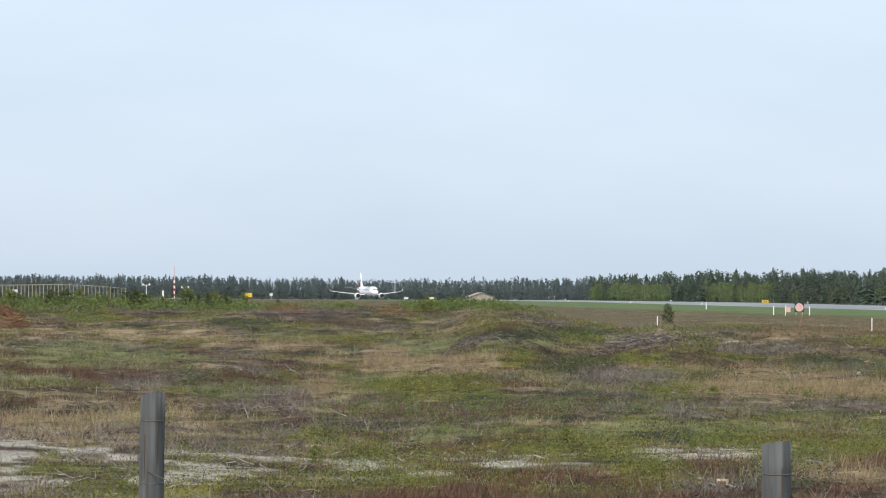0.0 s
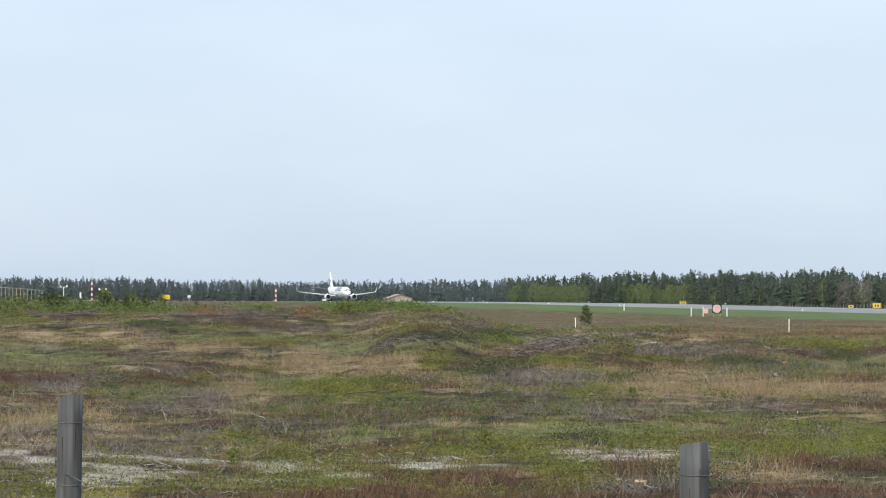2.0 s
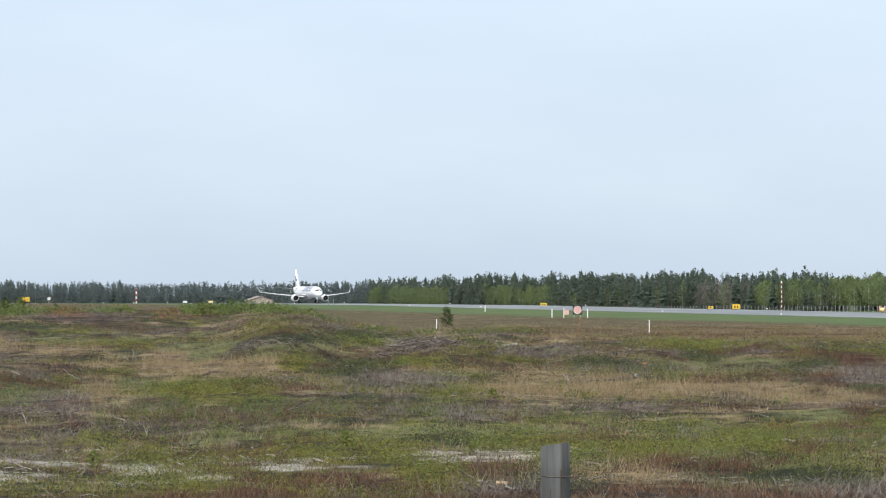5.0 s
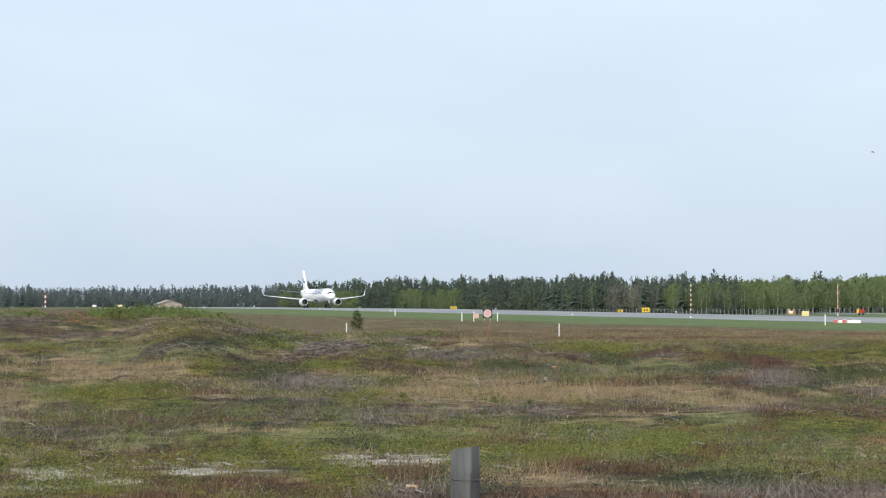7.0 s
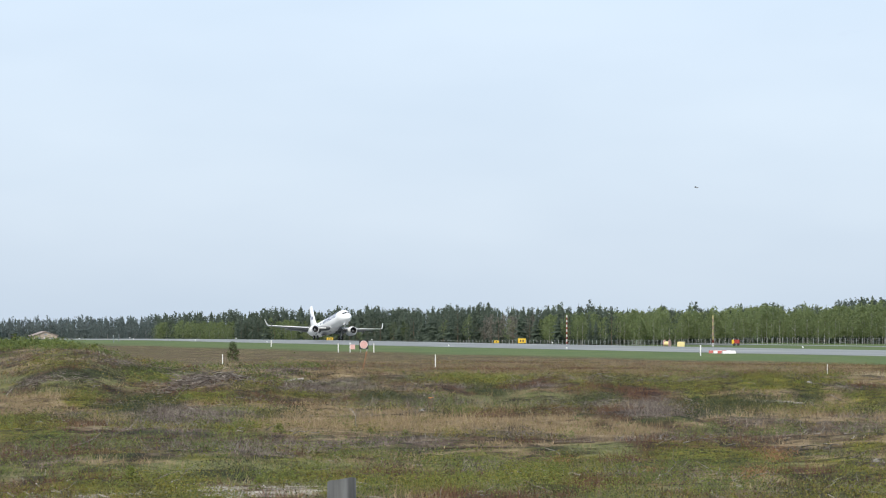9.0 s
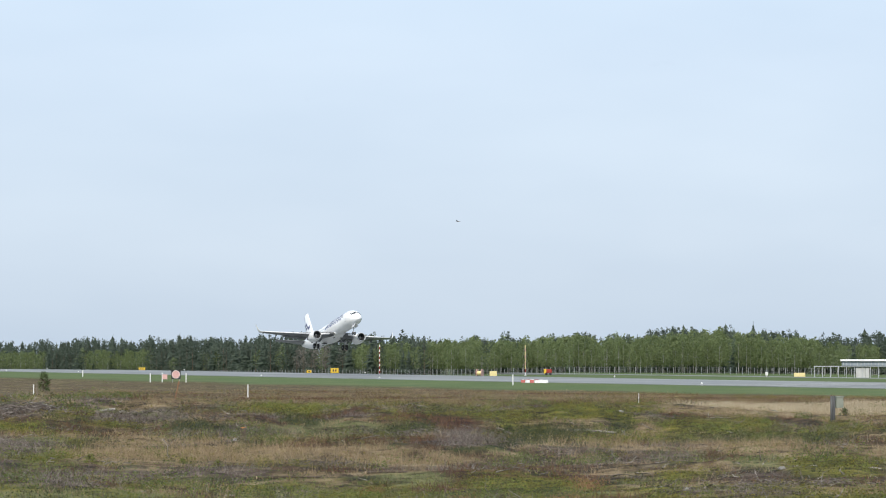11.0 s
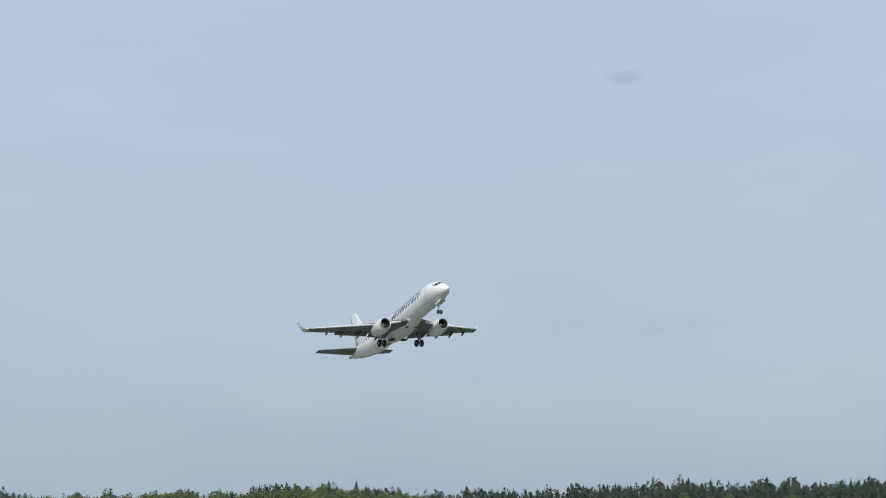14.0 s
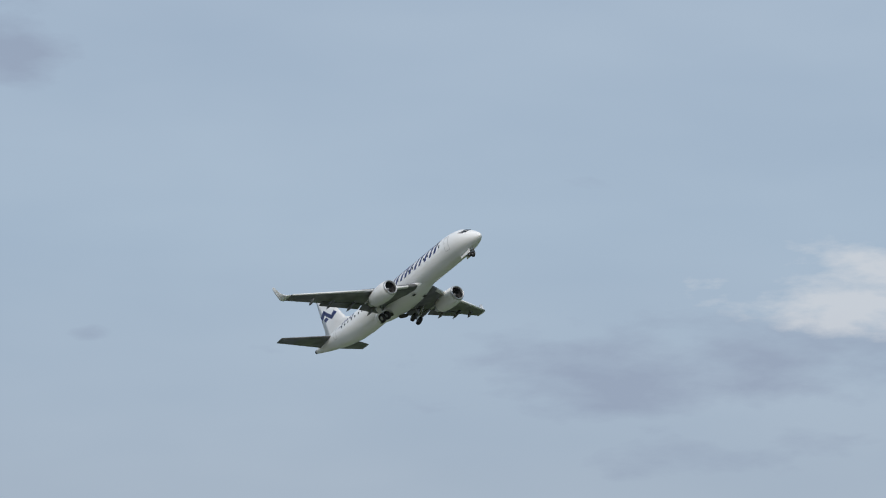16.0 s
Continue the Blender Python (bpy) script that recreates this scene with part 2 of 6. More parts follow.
def waves(x, y, seed, scale):
    """Smooth pseudo-noise in about -1..1 from a few sines."""
    r = np.random.RandomState(seed)
    out = np.zeros_like(x, dtype=float)
    for k in range(7):
        a, p, s = r.uniform(0, 2 * math.pi), r.uniform(0, 2 * math.pi), r.uniform(0.6, 1.9) / scale
        out += np.sin((x * math.cos(a) + y * math.sin(a)) * s * 2 * math.pi + p + 1.3 * np.sin((x * math.sin(a) - y * math.cos(a)) * s * 3.1 + p * 2))
    return out / 3.6


def fbm(x, y, seed, scale, octaves=3):
    """Lattice noise in about -1..1."""
    x, y = np.asarray(x, dtype=float) / scale, np.asarray(y, dtype=float) / scale
    out, amp, total = np.zeros(np.broadcast(x, y).shape), 1.0, 0.0
    table = np.random.RandomState(seed).uniform(-1, 1, (256, 256))
    for k in range(octaves):
        px, py = x * 2 ** k + 17.3 * k, y * 2 ** k + 9.1 * k
        ix, iy = np.floor(px).astype(int), np.floor(py).astype(int)
        fx, fy = px - ix, py - iy
        fx, fy = fx * fx * (3 - 2 * fx), fy * fy * (3 - 2 * fy)
        i0, i1, j0, j1 = ix % 256, (ix + 1) % 256, iy % 256, (iy + 1) % 256
        v = (table[i0, j0] * (1 - fx) + table[i1, j0] * fx) * (1 - fy) + (table[i0, j1] * (1 - fx) + table[i1, j1] * fx) * fy
        out, total, amp = out + amp * v, total + amp, amp * 0.55
    return 1.7 * out / total


def land(x, y):
    """Height of the ground, without the runway's slab."""
    x, y = np.asarray(x, dtype=float), np.asarray(y, dtype=float)
    d = np.hypot(x, y)
    az = np.degrees(np.arctan2(x, y))
    u = x * NX + y * NY
    level = runway_level(y)
    heath = EYE + np.interp(d, [0, 26, 60, 100, 150, 200, 285, 400, 600], [-1.65, -1.65, -1.75, -2.0, -2.5, -3.0, -3.65, -4.15, -4.3])
    heath = np.where(d > 400, heath + (level - heath) * sstep(400, 700, d), heath)
    crest = 1.45 * (1 - sstep(0.4, 3.4, az)) * np.exp(-((d - 140) / 42.0) ** 2)
    bank = (0.72 * sstep(-0.4, 1.3, az) * (1 - 0.5 * sstep(4.0, 8.0, az)) * (1 - sstep(13.0, 17.0, az)) + 0.07 * fbm(az, d / 40.0, 6, 0.9, 3) * sstep(0.6, 2.5, az)) * sstep(70, 92, d + 3 * np.sin(az * 2.1)) * (1 - sstep(96, 140, d))
    rough = (0.13 * waves(x, y, 3, 17.0) + 0.10 * fbm(x, y, 4, 7.0, 3)) * (1 - sstep(150, 320, d)) * sstep(8, 30, d)
    z = heath + crest + bank + rough
    if d.size and d.min() < 260:
        lumps = 0.035 * fbm(x, y, 51, 2.2, 2) + 0.055 * np.abs(fbm(x, y, 52, 0.8, 2))
        z = z + lumps * (1 - sstep(130, 260, d)) * sstep(12, 24, d) * (1 - 0.8 * sandy(d, az))
    w = sstep(120, 190, u)
    z = z * (1 - w) + (level - 0.06) * w
    return z - 1.45 * sstep(262, 390, u) - 0.85 * sstep(248, 275, u) * (1 - sstep(10.5, 13.0, az))


def rest(az, d):
    x, y = spot(az, d)
    return x, y, float(land(x, y))


def sandy(d, az):
    """The old sandy track across the foreground."""
    c, w = np.interp(az, [-8, -3, 0, 4], [30.3, 31.3, 32.2, 33.2]), np.interp(az, [-8, -2, 0, 6], [3.9, 3.3, 2.6, 1.8])
    return np.exp(-((d - c) / w) ** 4) * np.interp(az, [-8, 3, 7, 9, 11.5, 13], [1.0, 1.0, 0.9, 0.75, 0.6, 0.0])


# Where each cover grows: bearing and dip from the eye, half width and half depth of the patch, in degrees.
SPREAD = {
    "straw": [(5.6, -1.67, 1.6, .25), (.25, -1.36, 1.3, .2), (-.87, -1.3, .5, .3), (8.4, -1.67, 1.5, .15), (10, -1.74, 1.5, .15), (2.5, -2.3, 1.2, .08), (-3.1, -1.0, 1.5, .1), (-1.9, -1.64, .4, .3), (-5, -.83, 1.2, .12), (-6.5, -2.3, 1.0, .15), (15.8, -.99, 1.7, .10), (17.9, -1.04, .9, .16), (13, -1.62, 1.5, .14), (16, -1.62, 1.5, .12), (-6.9, -.8, .6, .1), (20, -1.0, 1.6, .16)],
    "green": [(-5.93, -1.14, 1.3, .22), (-4.75, -1.23, .9, .12), (-5.5, -.83, .5, .06), (-2.2, -.83, 1.5, .08), (-.46, -.98, .6, .18), (-1.39, -1.64, .5, .14), (-3.5, -1.76, .9, .13), (-7.27, -2.48, .25, .08), (3.5, -2.36, 2.6, .11), (8.7, -1.3, .9, .18), (9.97, -2.1, .8, .1), (18.3, -1.76, .5, .15), (15.8, -1.86, .7, .13), (-6.8, -1.6, .8, .12), (1.2, -.95, .6, .06), (12.6, -2.3, .7, .1)],
    "berry": [(-.18, -1.77, 1.0, .18), (1.19, -1.24, .25, .16), (2.74, -2.73, .7, .16), (3.55, -3.04, .5, .2), (4.95, -2.56, .7, .13), (5.8, -2.73, .7, .14), (3.36, -1.24, .5, .09), (-1.1, -2.79, .25, .22), (7.05, -2.76, .8, .13), (8.73, -2.6, .7, .17), (11.84, -3.1, 1.6, .18), (11.84, -2.17, 1.0, .12), (8.1, -.93, 1.0, .08), (12.2, -1.02, 1.5, .1), (-2.08, -2.54, .5, .1), (-3.1, -3.38, 2.6, .13), (-6.74, -2.85, .3, .1), (14.4, -2.04, .5, .11), (15.2, -1.24, .8, .11), (17.3, -2.0, 1.0, .18)],
    "dark": [(2.06, -1.36, .8, .18), (1.56, -.83, .9, .1), (8.05, -1.14, .5, .12), (9.9, -1.27, .55, .13), (7.2, -1.55, .3, .1), (4.36, -1.1, .3, .08), (4.1, -2.5, .8, .1), (9.98, -3.15, 1.2, .18), (12.2, -1.4, .8, .13), (13.5, -1.24, .25, .14), (15.8, -1.42, 1.5, .08), (6.3, -1.2, .5, .08), (5.6, -3.3, 1.2, .14), (-3.4, -.62, .5, .05), (-4.2, -1.75, .3, .12), (18.6, -1.4, .8, .1)],
    "twig": [(4.05, -2.08, 1.5, .12), (2.74, -1.6, 1.0, .2), (-.87, -2.4, .6, .09), (-6.0, -2.1, .7, .05), (-3.2, -2.1, .9, .06), (-1.6, -2.35, .8, .1), (-5.2, -1.67, .7, .09), (-3.1, -1.45, .45, .07), (-2.2, -.46, 1.0, .08), (-5, -.42, .9, .07), (6.6, -2.05, .9, .11), (10.9, -1.42, .5, .13), (8.1, -2.42, .5, .07), (3.3, -.98, .9, .07), (5.3, -1.08, .8, .07), (.7, -.93, .5, .06), (15.2, -2.35, 1.2, .1)],
    "rust": [(.94, -3.17, 2.3, .11), (4.73, -3.05, .55, .18), (9.9, -2.76, .75, .11), (8.6, -2.95, .7, .1), (13.27, -2.54, .6, .14), (7.6, -2.9, .4, .1), (-7.3, -.5, .35, .2), (-1.7, -2.42, .35, .06), (11.6, -.8, 2.5, .05), (-2.6, -.44, .5, .06), (15.0, -1.75, .25, .12), (2.5, -3.3, 1.5, .1)],
    "sand": [(3.98, -2.79, .5, .04), (10.5, -2.79, .35, .07), (10.85, -2.42, .8, .05), (12.5, -2.39, .5, .045), (7, -2.98, .5, .05), (13, -3.13, .3, .05), (.6, -1.64, .35, .07), (-4.9, -1.7, .45, .05), (15.3, -2.4, .6, .05), (6.1, -2.75, .4, .04)],
}
COVERS = ("soil", "straw", "green", "berry", "dark", "twig", "rust", "sand")


def covers(x, y, z):
    """Share of each cover at places on the heath, and of mown grass and far heath."""
    d, az = np.hypot(x, y), np.degrees(np.arctan2(x, y))
    el = np.degrees(np.arctan2(z - EYE, np.maximum(d, 1.0)))
    wob, wob2 = fbm(x, y, 71, 2.4, 3), fbm(x, y, 72, 2.4, 3)
    close = 1 - sstep(34, 44, d)
    bias = {"soil": 0.10, "straw": 0.08, "green": 0.04 * (1 - sstep(3, 8, az)) - 0.08, "berry": 0.17, "dark": 0.04, "twig": 0.10, "rust": 0.02, "sand": -1.0 + 0.25 * close}
    score = []
    for k, name in enumerate(COVERS):
        g = bias[name] + 0.30 * fbm(x, y, 80 + k, 5.0, 2) + 0.50 * fbm(x, y, 90 + k, 1.2, 3)
        for a0, e0, ha, he in SPREAD.get(name, ()):
            near = (np.abs(az - a0) < 2.2 * ha) & (np.abs(el - e0) < 2.6 * he)
            r = ((az - a0) / ha + 0.45 * wob) ** 2 + ((el - e0) / he + 0.45 * wob2) ** 2
            g = g + np.where(near, 0.9 * (1 - sstep(0.35, 1.6, r)), 0)
        if name == "sand":
            g = g + 1.8 * sandy(d, az) * (0.46 + 1.5 * fbm(x, y, 73, 0.7, 3))
        score.append(g)
    w = np.exp(14.0 * (np.array(score) - np.max(score, axis=0)))
    w /= w.sum(0)
    u = x * NX + y * NY
    lawn = sstep(156, 170, u + 6 * waves(x, y, 15, 40.0))
    return dict(zip(COVERS, w)), lawn, sstep(150, 240, d) * (1 - lawn)


def build_ground():
    fine = np.arange(-9.0, 24.01, 0.045)
    az = np.concatenate([fine, np.arange(24.2, 31, 0.2), np.arange(34, 350, 6.0)])
    rr = []
    d = 2.0
    while d < 4900:
        rr.append(d)
        d *= 1.06 if d < 20 else 1.0075 if d < 160 else 1.012 if d < 300 else 1.02 if d < 700 else 1.06
    rr.append(4900.0)
    rr = np.array(rr)
    A, D = np.meshgrid(np.radians(az), rr)
    X, Y = D * np.sin(A), D * np.cos(A)
    Z = land(X, Y)
    n, k = X.shape[1], X.shape[0]
    verts = np.stack([X, Y, Z], -1).reshape(-1, 3)
    i, j = np.meshgrid(np.arange(k - 1), np.arange(n), indexing="ij")
    a, b = i * n + j, i * n + (j + 1) % n
    faces = np.stack([a, b, b + n, a + n], -1).reshape(-1, 4)
    faces = faces[:, ::-1]
    # the middle, under the viewer
    verts = np.vstack([verts, [[0, 0, 0]]])
    cap = [(len(verts) - 1, q, (q + 1) % n) for q in range(n)]
    me = bpy.data.meshes.new("ground")
    me.from_pydata(verts.tolist(), [], faces.tolist() + cap)
    me.polygons.foreach_set("use_smooth", [True] * len(me.polygons))
    w, lawn, far = covers(verts[:, 0], verts[:, 1], verts[:, 2])
    # shares that are left over as the layers go on top of one another
    left, lay = np.ones_like(lawn), {}
    for name in ("sand", "rust", "twig", "dark", "berry", "green", "straw"):
        lay[name] = np.where(left > 1e-4, w[name] / np.maximum(left, 1e-4), 0).clip(0, 1)
        left = left - w[name]
    for name, three in (("cover_a", (lay["straw"], lay["green"], lay["berry"])), ("cover_b", (lay["dark"], lay["twig"], lay["rust"])), ("cover_c", (lay["sand"], lawn, 0.6 * far))):
        colour = me.color_attributes.new(name, "FLOAT_COLOR", "POINT")
        colour.data.foreach_set("color", np.stack([*three, np.ones_like(lawn)], -1).astype(np.float32).reshape(-1))
    me.materials.append(M_GROUND)
    me.validate()
    return tagged(new("ground", me), "uneven heath of brown heather, dry grass, moss and pale sand", "ground", kind="structure")


def strip(name, u0, u1, v0, v1, mat, lift, label, category, step=25.0):
    """A band of paving along the runway, with a side face."""
    vs, fs = [], []
    k = int((v1 - v0) / step) + 1
    for q in range(k):
        v = v0 + (v1 - v0) * q / (k - 1)
        for u, dz in ((u0, -0.3), (u0, 0), (u1, 0), (u1, -0.3)):
            x, y = u * NX - v * NY, u * NY + v * NX
            vs.append((x, y, float(runway_level(y)) + lift + dz))
    for q in range(k - 1):
        for c in range(3):
            a = q * 4 + c
            fs.append((a, a + 1, a + 5, a + 4))
    ob = mesh_object(name, vs, fs, mat)
    return tagged(ob, label, category, kind="structure")


M_GROUND = ground_material()
M_ASPHALT = material("runway asphalt", [(0.145, 0.155, 0.155), (0.19, 0.20, 0.20), (0.235, 0.245, 0.24)], scale=0.08, rough=0.62, bump=0.1, bump_scale=30)
ground = build_ground()
service_road = strip("service_road", 300.0, 306.0, -300, 700, M_ASPHALT, -0.32, "narrow grey service road beyond the runway", "road")
runway = strip("runway", RW_NEAR, RW_FAR, -300, 1900, M_ASPHALT, 0.0, "long grey asphalt runway between mown grass verges", "runway")
M_LINE = material("worn white runway paint", [(0.25, 0.255, 0.25), (0.34, 0.345, 0.34)], scale=0.8, rough=0.8)
for q in range(8):
    strip("runway_marking", 211.5 + 4.2 * q, 213.3 + 4.2 * q, 395, 425, M_LINE, 0.02, "worn white threshold bar painted on the runway", "marking", 15.0)
strip("runway_marking", 208.6, 209.4, -300, 385, M_LINE, 0.02, "worn white edge line of the runway", "marking")

# ---- forest
RNG = np.random.RandomState(7)


def spruce_tris(h, r, tiers, n, rng):
    """Tiers of drooping, ragged boughs."""
    out = []
    for t in range(tiers):
        f = t / tiers
        z = h * (0.10 + 0.88 * f)
        rad = r * (1 - f) ** 0.7 * rng.uniform(0.6, 1.2) + 0.12
        for k in range(n):
            a = 2 * math.pi * (k + rng.uniform(0, 0.8)) / n + t
            l = rad * rng.uniform(0.5, 1.25)
            wdt = l * 0.36 + 0.10
            tip = (l * math.cos(a), l * math.sin(a), z - l * rng.uniform(0.12, 0.4))
            up = z + h / tiers * rng.uniform(0.5, 1.1)
            p = (-wdt * math.sin(a) + 0.15 * l * math.cos(a), wdt * math.cos(a) + 0.15 * l * math.sin(a), z - 0.1 * l)
            q = (wdt * math.sin(a) + 0.15 * l * math.cos(a), -wdt * math.cos(a) + 0.15 * l * math.sin(a), z - 0.1 * l)
            c = (0, 0, up)
            out += [(c, p, tip), (c, tip, q)]
    out += [((0.12, 0, h * 0.9), (-0.06, 0.1, h * 0.9), (0, 0, h * 1.02)), ((0, -0.12, h * 0.9), (0, 0.12, h * 0.9), (0, 0, h * 1.02))]
    return np.array(out)


def clump_tris(centre, rad, n, size, rng, flat=0.8):
    """Leaves in a loose lump."""
    d = rng.normal(size=(n, 3))
    d /= np.linalg.norm(d, axis=1)[:, None]
    c = np.array(centre) + d * (rng.uniform(0.35, 1.05, n)[:, None] * rad) * np.array([1, 1, flat])
    a, b = rng.normal(size=(n, 3)), rng.normal(size=(n, 3))
    a /= np.linalg.norm(a, axis=1)[:, None]
    b /= np.linalg.norm(b, axis=1)[:, None]
    s = size * rng.uniform(0.6, 1.4, n)[:, None]
    return np.stack([c - a * s, c + a * s * 0.6 + b * s * 0.7, c + a * s * 0.3 - b * s * 0.8], 1)


def pine_tris(h, r, rng):
    out = []
    for k in range(19):
        f = 0.14 + 0.83 * k / 18
        rad = r * (1.04 - f) ** 0.8 * 1.05 * rng.uniform(0.55, 1.1)
        a = rng.uniform(0, 2 * math.pi)
        out.append(clump_tris((rad * 0.75 * math.cos(a), rad * 0.75 * math.sin(a), h * f), rad * 0.6 + 0.30, 18, 0.20 + 0.16 * (1 - f), rng, 0.8 + 0.5 * f))
    return np.concatenate(out)


def birch_tris(h, r, rng):
    out = []
    for k in range(26):
        f = 0.26 + 0.72 * k / 25
        rad = r * math.sin(math.pi * min(1, (f - 0.14) / 0.88)) * rng.uniform(0.7, 1.1) + 0.15
        a = rng.uniform(0, 2 * math.pi)
        out.append(clump_tris((rad * 0.7 * math.cos(a), rad * 0.7 * math.sin(a), h * f), rad * 0.6 + 0.26, 19, 0.24, rng, 1.2))
    return np.concatenate(out)


def trunk_tris(h, r, n=5):
    out = []
    for i in range(n):
        a, b = 2 * math.pi * i / n, 2 * math.pi * (i + 1) / n
        p, q = (r * math.cos(a), r * math.sin(a), -0.4), (r * math.cos(b), r * math.sin(b), -0.4)
        p2, q2 = (0.25 * r * math.cos(a), 0.25 * r * math.sin(a), h), (0.25 * r * math.cos(b), 0.25 * r * math.sin(b), h)
        out += [(p, q, q2), (p, q2, p2)]
    return np.array(out)


def limb_tris(h, r, rng, low, k=7):
    """Thin limbs that carry the crown."""
    out = []
    for i in range(k):
        f, a = rng.uniform(low, 0.9), rng.uniform(0, 2 * math.pi)
        l = r * 0.8 * (1.1 - f) + 0.3
        c, s = math.cos(a), math.sin(a)
        out += [((0.03 * s, -0.03 * c, h * f), (-0.03 * s, 0.03 * c, h * f), (l * c, l * s, h * f + 0.5 * l)), ((0, 0, h * f - 0.04), (0, 0, h * f + 0.04), (l * c, l * s, h * f + 0.5 * l))]
    return np.array(out)


# Conifer greens lifted and blued to carry the distance haze in their colour.
M_HAZY_SPRUCE = material("spruce needles", [(0.040, 0.060, 0.048), (0.056, 0.082, 0.058), (0.078, 0.106, 0.070)], scale=0.8, rough=0.75, island=0.5, translucent=0.15)
M_HAZY_PINE = material("pine needles", [(0.042, 0.062, 0.050), (0.060, 0.086, 0.062), (0.084, 0.110, 0.076)], scale=0.8, rough=0.75, island=0.5, translucent=0.15)
M_BIRCH = material("young birch leaves", [(0.118, 0.158, 0.070), (0.165, 0.212, 0.088), (0.225, 0.272, 0.110)], scale=0.6, rough=0.6, island=0.45, translucent=0.42)
# Farthest trees: paler and bluer still, haze painted into the needles.
M_HAZY_WOOD = material("haze-tinted far conifer needles", [(0.076, 0.104, 0.106), (0.086, 0.114, 0.114), (0.096, 0.122, 0.118)], scale=0.5, rough=0.8, island=0.4, translucent=0.15)
M_LOWBUSH = material("low mixed undergrowth", [(0.066, 0.088, 0.060), (0.085, 0.112, 0.070), (0.105, 0.132, 0.080)], scale=0.8, rough=0.75, island=0.5, translucent=0.2)
M_BARE = material("budding twigs", [(0.12, 0.112, 0.098), (0.17, 0.158, 0.138)], scale=0.8, rough=0.8, island=0.5)
M_BARK = material("brown bark", [(0.10, 0.075, 0.055), (0.17, 0.125, 0.09)], scale=2.5, rough=0.9, bump=0.3)
M_BIRCHBARK = material("white birch bark", [(0.12, 0.11, 0.10), (0.40, 0.39, 0.37), (0.50, 0.49, 0.47)], scale=3.5, rough=0.8)

KINDS = {
    "spruce": (M_HAZY_SPRUCE, M_BARK, [spruce_tris(10.5, 2.5, 18, 9, RNG) for _ in range(3)], "dark green spruce with drooping ragged boughs at the forest edge", 10.5),
    "pine": (M_HAZY_PINE, M_BARK, [pine_tris(10.5, 2.7, RNG) for _ in range(4)], "dark green pine with a brown trunk and an open crown", 10.5),
    "birch": (M_BIRCH, M_BIRCHBARK, [birch_tris(9.2, 2.3, RNG) for _ in range(4)], "slender birch with a white trunk and fresh light-green leaves", 9.0),
    "bare": (M_BARE, M_BARK, [birch_tris(8.5, 1.7, RNG)[::4] for _ in range(2)], "grey-brown deciduous tree still almost bare of leaves", 8.5),
}


def make_tree(kind, k):
    crown_mat, bark, forms, label, h = KINDS[kind]
    e = thing({"bare": "bare_tree"}.get(kind, kind + "_tree"), pose(0, 0, -50), label, "tree", "trees at the forest edge")
    rng = np.random.RandomState(40 + k)
    tri_object("trunk", np.concatenate([trunk_tris(h * 0.86, 0.085 if kind in ("birch", "bare") else 0.15), limb_tris(h, 1.4, rng, 0.4)]), bark, e)
    tri_object("crown", forms[k], crown_mat, e)
    return e


def edge_point(v, u):
    return u * NX - v * NY, u * NY + v * NX


def forest_front(az):
    """Distance of the forest's edge in a direction."""
    return min(415.0 / math.sin(max(radians(az) + RW, 0.05)), 1880.0 + 12 * az)


def tall(az):
    """How high the woods stand along their edge."""
    return float(np.interp(az, [-9, 0, 2, 4, 6, 9, 12, 13.6, 14.4, 15.4, 16.2, 17.3, 19, 20, 30], [1.2, 1.32, 1.38, 1.5, 1.47, 1.42, 1.25, 1.2, 1.32, 1.3, 1.14, 1.0, 1.02, 1.15, 1.18]))


def kind_at(az, front, r):
    r = 0.45 * r + 0.55 * (0.5 + 0.5 * math.sin(az * 5.3 + 1.7 * math.sin(az * 2.1)) * math.sin(az * 2.9 + 0.7 + (0 if front else 1.3)))
    b = np.interp(az, [-9, 1, 2.6, 3.4, 4.4, 5.2, 6.2, 8, 9.4, 10.5, 12, 16.5, 17.6, 19, 20.5, 25, 31], [0, 0.1, 0.75, 0.75, 0.1, 0.8, 0.15, 0.3, 0.5, 0.85, 0.95, 0.95, 0.6, 0.45, 0.3, 0.35, 0.4]) * (1.0 if front else float(np.interp(az, [8.5, 10, 17, 19], [0.15, 0.6, 0.6, 0.25])))
    if r < b:
        return "birch"
    if 8.0 < az < 8.9 and r < b + 0.35:
        return "bare"
    return "spruce" if (az * 97.3) % 1 < 0.3 else "pine"


